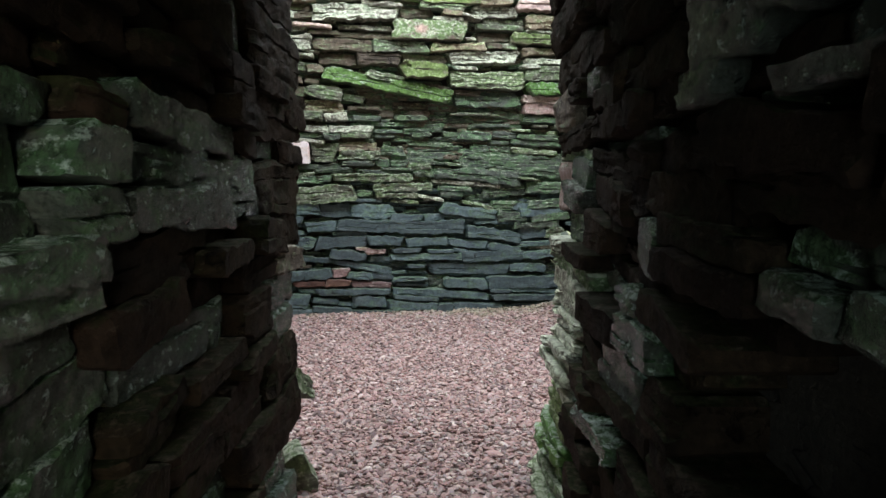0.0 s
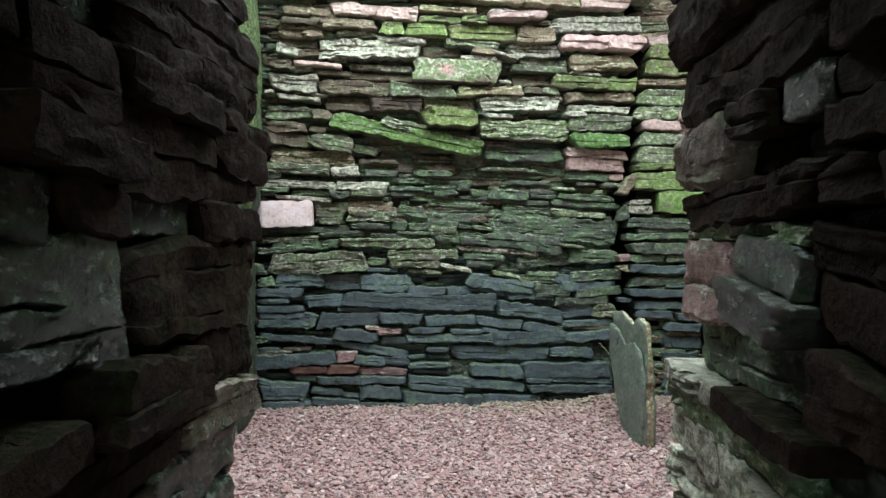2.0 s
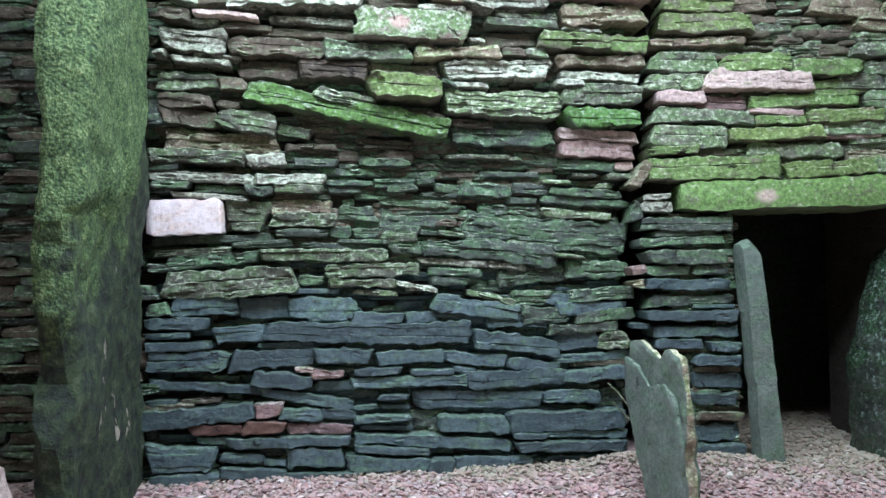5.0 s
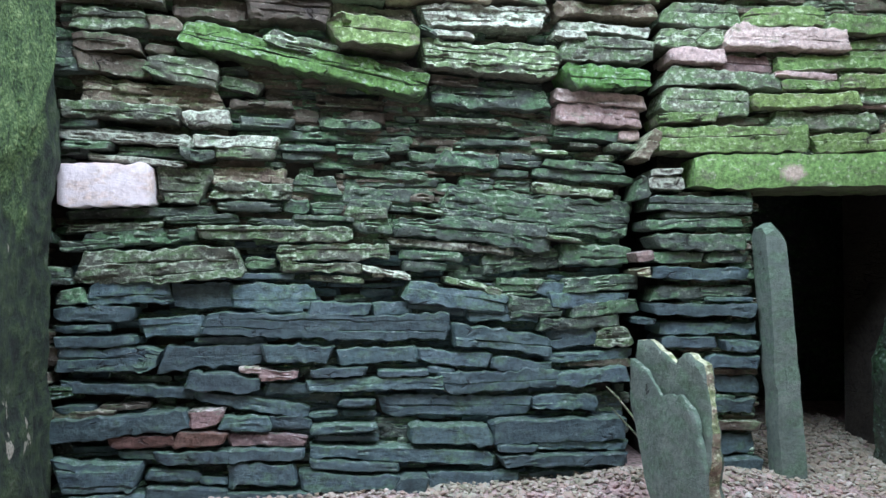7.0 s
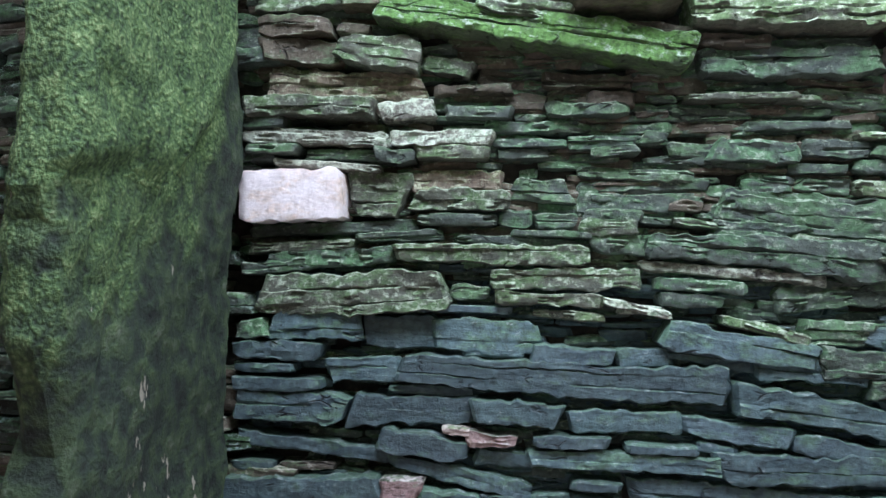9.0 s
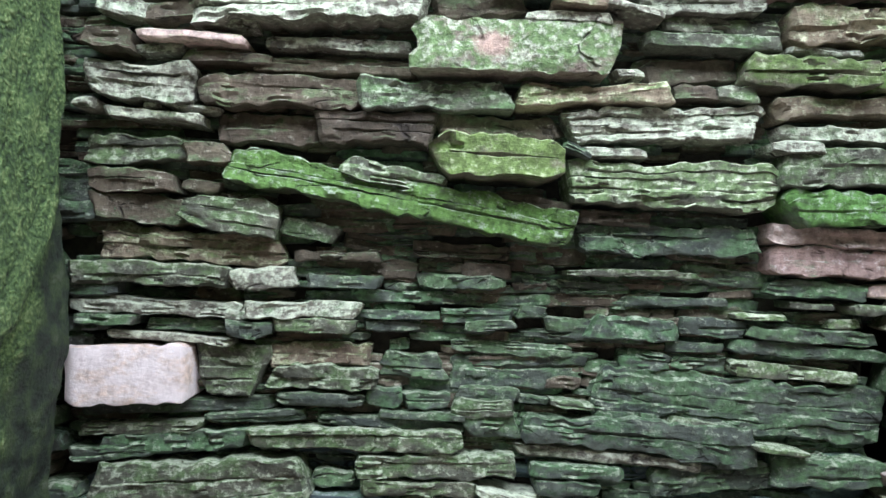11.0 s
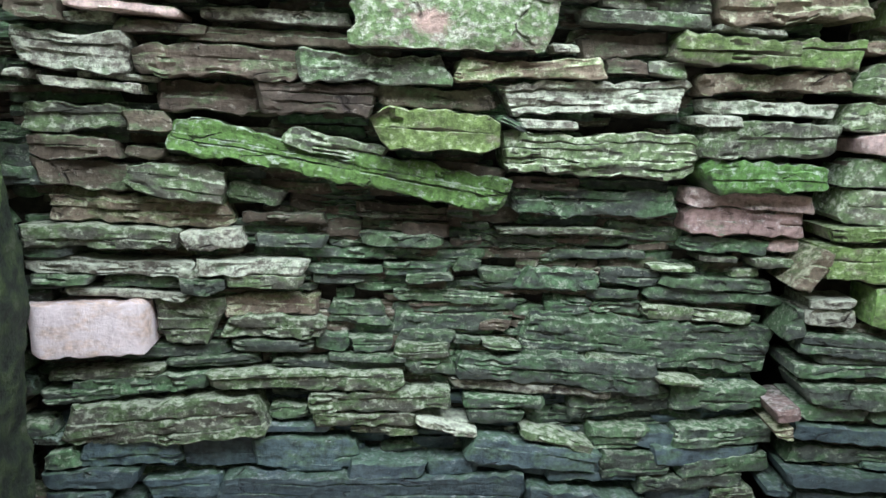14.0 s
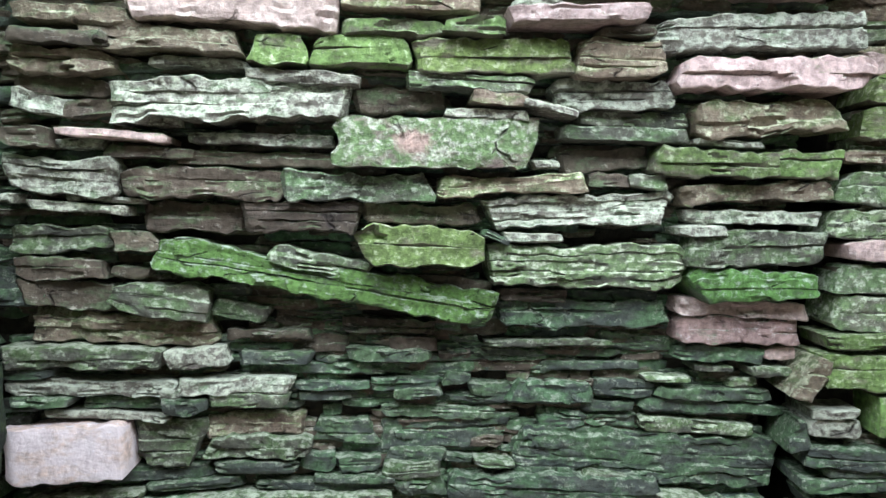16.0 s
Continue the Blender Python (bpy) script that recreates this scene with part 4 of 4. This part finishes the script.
lay("north", [
    (0.084, 1.102, 0.133, 0.028, -6.5, "moss"),
    (-0.668, 1.106, 0.269, 0.035, -1.3, "dark"),
    (-0.356, 1.109, 0.137, 0.055, -0.5, "dark"),
    (0.585, 1.112, 0.894, 0.162, -3.6, "dark"),
    (-0.033, 1.113, 0.103, 0.024, -3.8, "dark"),
    (-0.479, 1.114, 0.109, 0.051, -0.5, "dark"),
    (-0.167, 1.129, 0.184, 0.039, -1.7, "dark"),
    (-0.656, 1.166, 0.321, 0.074, -0.4, "moss"),
    (-1.202, 1.174, 0.352, 0.164, 1.8, "white"),
    (-0.926, 1.190, 0.194, 0.138, 0.2, "moss"),
    (-0.084, 1.193, 0.423, 0.098, -0.4, "dark"),
    (0.752, 1.209, 0.389, 0.040, -3.6, "moss"),
    (-0.399, 1.210, 0.189, 0.078, -2.1, "dark"),
    (0.472, 1.227, 0.171, 0.044, -1.6, "dark"),
    (-0.674, 1.234, 0.309, 0.065, 0.8, "tan"),
    (0.307, 1.239, 0.161, 0.067, -5.2, "dark"),
])
lay("north", [
    (-0.099, 1.266, 0.374, 0.043, -1.7, "dark"),
    (0.803, 1.274, 0.503, 0.040, -3.4, "dark"),
    (0.454, 1.281, 0.178, 0.031, -0.2, "dark"),
    (-1.096, 1.282, 0.366, 0.024, -2.9, "lichen"),
    (0.238, 1.298, 0.139, 0.023, -1.0, "dark"),
    (0.031, 1.308, 0.219, 0.025, -0.2, "dark"),
    (-0.870, 1.312, 0.130, 0.041, -0.2, "dark"),
    (-1.054, 1.318, 0.255, 0.034, -1.8, "dark"),
    (-0.682, 1.325, 0.244, 0.038, 0.7, "moss"),
    (0.804, 1.325, 0.402, 0.043, -1.8, "dark"),
    (-0.467, 1.326, 0.168, 0.034, -0.1, "dark"),
    (-1.272, 1.330, 0.184, 0.030, -1.3, "dark"),
    (-0.164, 1.335, 0.153, 0.031, 2.7, "dark"),
    (0.264, 1.338, 0.268, 0.066, -2.6, "dark"),
    (0.500, 1.339, 0.205, 0.055, -0.1, "dark"),
    (0.075, 1.340, 0.164, 0.046, -0.1, "dark"),
])
lay("north", [
    (-0.435, 1.360, 0.247, 0.026, -0.1, "dark"),
    (0.893, 1.360, 0.095, 0.031, 2.3, "moss"),
    (-0.204, 1.362, 0.214, 0.046, 0.9, "dark"),
    (-0.713, 1.371, 0.346, 0.052, 0.9, "lichen"),
    (-1.130, 1.371, 0.503, 0.052, -2.8, "lichen"),
    (0.635, 1.378, 0.150, 0.019, -0.0, "moss"),
    (-0.048, 1.379, 0.081, 0.046, -0.0, "dark"),
    (0.980, 1.407, 0.133, 0.027, 0.0, "moss"),
    (0.790, 1.415, 0.132, 0.023, -1.7, "moss"),
    (-0.410, 1.416, 0.341, 0.037, 0.0, "dark"),
    (0.391, 1.417, 0.330, 0.027, 0.0, "dark"),
    (-0.160, 1.420, 0.160, 0.038, 0.0, "brown"),
    (0.181, 1.424, 0.344, 0.034, 0.0, "brown"),
    (-0.405, 1.450, 0.157, 0.037, 0.1, "dark"),
    (-0.045, 1.455, 0.107, 0.026, 3.1, "brown"),
    (-0.595, 1.457, 0.223, 0.037, 0.1, "dark"),
])
lay("north", [
    (-0.831, 1.460, 0.190, 0.064, 4.0, "lichen"),
    (1.003, 1.462, 0.103, 0.042, 3.3, "pale"),
    (0.239, 1.463, 0.515, 0.028, -0.5, "dark"),
    (0.806, 1.464, 0.293, 0.050, -4.0, "dark"),
    (-0.248, 1.464, 0.263, 0.044, -0.3, "dark"),
    (-1.141, 1.469, 0.449, 0.067, -0.3, "moss"),
    (-0.523, 1.495, 0.291, 0.051, -0.6, "brown"),
    (0.383, 1.496, 0.146, 0.022, -2.8, "moss"),
    (-0.173, 1.496, 0.149, 0.051, -1.3, "brown"),
    (0.539, 1.496, 0.279, 0.053, -6.0, "dark"),
    (0.217, 1.500, 0.349, 0.022, 1.1, "moss"),
    (-0.308, 1.513, 0.138, 0.051, -0.6, "brown"),
    (-0.611, 1.530, 0.263, 0.032, 0.2, "brown"),
    (0.854, 1.542, 0.407, 0.090, -1.7, "rose"),
    (-1.039, 1.548, 0.550, 0.094, -2.3, "tan"),
    (-0.254, 1.554, 0.289, 0.054, -0.1, "brown"),
])
lay("north", [
    (0.003, 1.554, 0.226, 0.069, -3.3, "brown"),
    (-0.505, 1.577, 0.216, 0.053, -7.1, "brown"),
    (0.358, 1.601, 0.539, 0.087, -0.6, "dark"),
    (-0.697, 1.607, 0.171, 0.052, -8.8, "moss"),
    (0.850, 1.620, 0.433, 0.061, -3.4, "pale"),
    (-0.910, 1.645, 0.278, 0.099, -7.0, "moss"),
    (0.451, 1.655, 0.292, 0.036, 0.1, "dark"),
    (-1.178, 1.657, 0.272, 0.085, -2.0, "brown"),
    (0.192, 1.660, 0.226, 0.036, -2.1, "brown"),
    (-0.124, 1.689, 0.371, 0.052, -3.1, "brown"),
    (0.873, 1.693, 0.399, 0.091, 0.2, "bright"),
    (-0.417, 1.703, 1.008, 0.103, -9.6, "bright"),
    (-0.993, 1.724, 0.109, 0.034, -2.4, "brown"),
    (-1.193, 1.732, 0.247, 0.063, 0.3, "brown"),
    (0.351, 1.751, 0.615, 0.130, -0.0, "moss"),
    (-0.436, 1.758, 0.295, 0.058, -10.9, "moss"),
])
lay("north", [
    (-0.139, 1.809, 0.364, 0.112, -1.7, "lime"),
    (0.866, 1.811, 0.427, 0.098, 1.8, "moss"),
    (-0.969, 1.813, 0.132, 0.065, 0.5, "brown"),
    (-1.178, 1.821, 0.290, 0.078, 1.4, "moss"),
    (0.181, 1.836, 0.177, 0.027, 0.5, "lichen"),
    (0.072, 1.838, 0.083, 0.022, -23.6, "dark"),
    (0.686, 1.861, 0.148, 0.038, 0.5, "lichen"),
    (-0.798, 1.889, 0.294, 0.093, -0.3, "brown"),
    (-0.484, 1.892, 0.333, 0.094, -0.5, "brown"),
    (0.861, 1.903, 0.422, 0.041, -0.1, "lichen"),
    (-0.146, 1.905, 0.342, 0.066, -1.3, "brown"),
    (-1.104, 1.912, 0.275, 0.027, -4.2, "lichen"),
    (0.318, 1.921, 0.554, 0.103, 2.7, "lichen"),
    (-1.002, 1.935, 0.143, 0.019, -1.2, "lichen"),
    (-1.271, 1.937, 0.052, 0.031, 0.7, "lichen"),
    (-1.107, 1.939, 0.053, 0.023, 0.7, "lichen"),
])
lay("north", [
    (-0.319, 1.975, 0.428, 0.086, 0.2, "moss"),
    (0.854, 1.977, 0.475, 0.060, 1.8, "tan"),
    (-0.749, 1.988, 0.465, 0.087, -0.5, "brown"),
    (0.115, 1.990, 0.442, 0.061, 4.1, "tan"),
    (-1.130, 2.001, 0.298, 0.106, -4.4, "lichen"),
    (0.523, 2.006, 0.109, 0.045, 0.8, "moss"),
    (0.397, 2.010, 0.125, 0.045, 0.8, "brown"),
    (0.209, 2.052, 0.081, 0.028, 0.9, "lichen"),
    (-0.599, 2.054, 0.456, 0.046, -0.9, "brown"),
    (0.716, 2.060, 0.374, 0.077, -1.5, "lime"),
    (-0.885, 2.064, 0.237, 0.036, -0.4, "brown"),
    (0.995, 2.069, 0.223, 0.088, 1.0, "lime"),
    (0.389, 2.072, 0.279, 0.072, 1.6, "brown"),
    (-1.064, 2.087, 0.131, 0.035, 1.1, "lichen"),
    (-0.096, 2.104, 0.542, 0.142, 1.1, "quartz"),
    (-1.190, 2.106, 0.128, 0.058, -2.1, "brown"),
])
lay("north", [
    (-0.574, 2.107, 0.399, 0.033, -1.0, "lichen"),
    (-0.971, 2.109, 0.302, 0.025, -4.4, "pale"),
    (0.745, 2.120, 0.208, 0.020, -2.8, "lichen"),
    (0.436, 2.137, 0.382, 0.041, -0.0, "moss"),
    (-0.823, 2.146, 0.081, 0.022, 1.2, "lichen"),
    (-1.028, 2.180, 0.145, 0.042, 4.0, "brown"),
    (0.456, 2.181, 0.331, 0.040, -0.6, "moss"),
    (0.047, 2.182, 0.234, 0.026, -0.6, "lichen"),
    (0.856, 2.189, 0.437, 0.094, 2.4, "tan"),
    (-1.153, 2.191, 0.151, 0.062, -6.6, "lichen"),
    (0.214, 2.200, 0.155, 0.023, -12.4, "lichen"),
    (-0.639, 2.208, 0.622, 0.115, 0.0, "lichen"),
    (-0.199, 2.220, 0.258, 0.074, 1.3, "brown"),
    (0.069, 2.222, 0.155, 0.034, -1.9, "tan"),
    (-1.090, 2.239, 0.249, 0.049, -2.6, "brown"),
    (0.397, 2.244, 0.347, 0.078, 1.3, "lichen"),
])
lay("north", [
    (-0.007, 2.264, 0.350, 0.042, -1.4, "moss"),
    (-0.441, 2.266, 0.307, 0.030, -2.2, "lichen"),
    (-1.061, 2.295, 0.273, 0.066, -2.1, "tan"),
    (-0.718, 2.298, 0.246, 0.029, -0.7, "lichen"),
    (0.848, 2.303, 0.559, 0.085, 1.1, "pale"),
    (-0.499, 2.328, 0.143, 0.072, -1.1, "lime"),
    (-0.296, 2.329, 0.264, 0.082, 2.1, "lime"),
    (0.064, 2.330, 0.429, 0.089, 1.5, "lime"),
    (0.411, 2.332, 0.248, 0.098, -0.1, "tan"),
    (-1.053, 2.345, 0.255, 0.036, -2.7, "brown"),
    (-0.810, 2.352, 0.412, 0.064, -2.8, "tan"),
    (-0.205, 2.393, 0.275, 0.046, 0.8, "lime"),
    (0.418, 2.396, 0.152, 0.026, 1.6, "brown"),
    (0.014, 2.396, 0.162, 0.044, 0.7, "lime"),
    (-1.020, 2.402, 0.285, 0.049, -2.0, "tan"),
    (0.795, 2.415, 0.605, 0.090, 2.5, "lichen"),
])
lay("north", [
    (-0.608, 2.420, 0.537, 0.072, -1.6, "pale"),
    (0.283, 2.429, 0.365, 0.043, 2.1, "pale"),
    (-0.151, 2.452, 0.371, 0.035, 0.4, "tan"),
    (0.166, 2.458, 0.146, 0.022, 0.3, "lichen"),
    (0.358, 2.460, 0.238, 0.023, 0.5, "brown"),
])
lay("east", [
    (1.444, -0.014, 0.254, 0.074, -0.3, "dark"),
    (1.432, 0.073, 0.229, 0.094, -0.2, "slate"),
    (1.452, 0.161, 0.242, 0.037, -0.7, "brown"),
    (1.433, 0.247, 0.229, 0.070, -0.1, "slate"),
    (1.446, 0.339, 0.255, 0.075, 1.1, "slate"),
    (1.453, 0.397, 0.242, 0.030, 0.0, "brown"),
    (1.441, 0.445, 0.242, 0.060, -0.6, "dark"),
    (1.477, 0.517, 0.171, 0.065, 0.1, "dark"),
    (1.250, 0.531, 0.242, 0.055, 0.1, "dark"),
    (1.340, 0.594, 0.446, 0.068, -0.5, "dark"),
    (1.044, 0.621, 0.081, 0.037, 0.2, "dark"),
    (1.309, 0.679, 0.484, 0.055, -0.4, "slate"),
    (1.442, 0.721, 0.217, 0.020, -0.4, "dark"),
    (1.322, 0.754, 0.460, 0.055, 2.1, "dark"),
    (1.296, 0.835, 0.434, 0.065, 0.3, "dark"),
    (1.044, 0.843, 0.056, 0.045, 5.4, "tan"),
])
lay("east", [
    (1.205, 0.905, 0.224, 0.050, 1.6, "dark"),
    (1.418, 0.908, 0.192, 0.055, 0.4, "dark"),
    (1.032, 0.915, 0.082, 0.055, 9.1, "rose"),
    (1.297, 0.976, 0.409, 0.066, -0.3, "dark"),
    (1.281, 1.059, 0.453, 0.045, 1.7, "dark"),
    (1.291, 1.102, 0.320, 0.030, 1.4, "dark"),
    (1.304, 1.150, 0.474, 0.071, -0.7, "dark"),
    (1.040, 1.210, 0.056, 0.113, 0.6, "dark"),
    (1.150, 1.238, 0.166, 0.060, -0.3, "lichen"),
    (1.149, 1.289, 0.140, 0.030, 2.7, "lichen"),
    (1.059, 1.401, 0.064, 0.138, -3.8, "tan"),
    (1.436, 1.431, 0.692, 0.116, 1.1, "lime"),
    (2.069, 1.439, 0.521, 0.081, 2.4, "lime"),
    (1.474, 1.522, 0.251, 0.035, 0.8, "brown"),
    (1.235, 1.526, 0.268, 0.045, 0.8, "lime"),
    (1.872, 1.530, 0.492, 0.076, 1.4, "moss"),
])
lay("east", [
    (1.324, 1.606, 0.396, 0.110, -1.0, "moss"),
    (1.769, 1.611, 0.485, 0.065, 1.4, "lime"),
    (2.179, 1.617, 0.292, 0.061, 1.8, "pale"),
    (1.791, 1.678, 0.258, 0.048, 0.3, "lime"),
    (2.128, 1.696, 0.391, 0.061, 2.7, "lime"),
    (1.399, 1.708, 0.526, 0.073, -3.5, "moss"),
    (1.764, 1.724, 0.284, 0.028, -2.1, "pale"),
    (1.493, 1.781, 0.257, 0.070, -3.0, "rose"),
    (1.921, 1.782, 0.590, 0.063, 1.0, "lime"),
    (1.275, 1.805, 0.255, 0.060, -0.7, "pale"),
    (2.114, 1.858, 0.307, 0.086, 3.8, "lime"),
    (1.678, 1.882, 0.554, 0.105, -1.8, "pale"),
    (1.249, 1.892, 0.306, 0.080, 2.4, "moss"),
    (2.031, 1.952, 0.363, 0.075, 1.1, "lime"),
    (1.669, 1.973, 0.360, 0.090, -0.5, "lime"),
    (1.298, 1.996, 0.356, 0.095, 1.1, "moss"),
])
lay("east", [
    (1.362, 2.097, 0.511, 0.044, 1.3, "tan"),
    (1.402, 2.183, 0.494, 0.094, 0.9, "lime"),
    (1.359, 2.279, 0.379, 0.088, 0.5, "lime"),
    (1.647, 2.296, 0.196, 0.087, 1.0, "tan"),
    (1.439, 2.374, 0.543, 0.067, 1.7, "pale"),
    (1.421, 2.490, 0.444, 0.128, 1.6, "tan"),
    (1.460, 2.601, 0.559, 0.101, -0.9, "tan"),
    (1.434, 2.691, 0.609, 0.067, -0.3, "tan"),
])
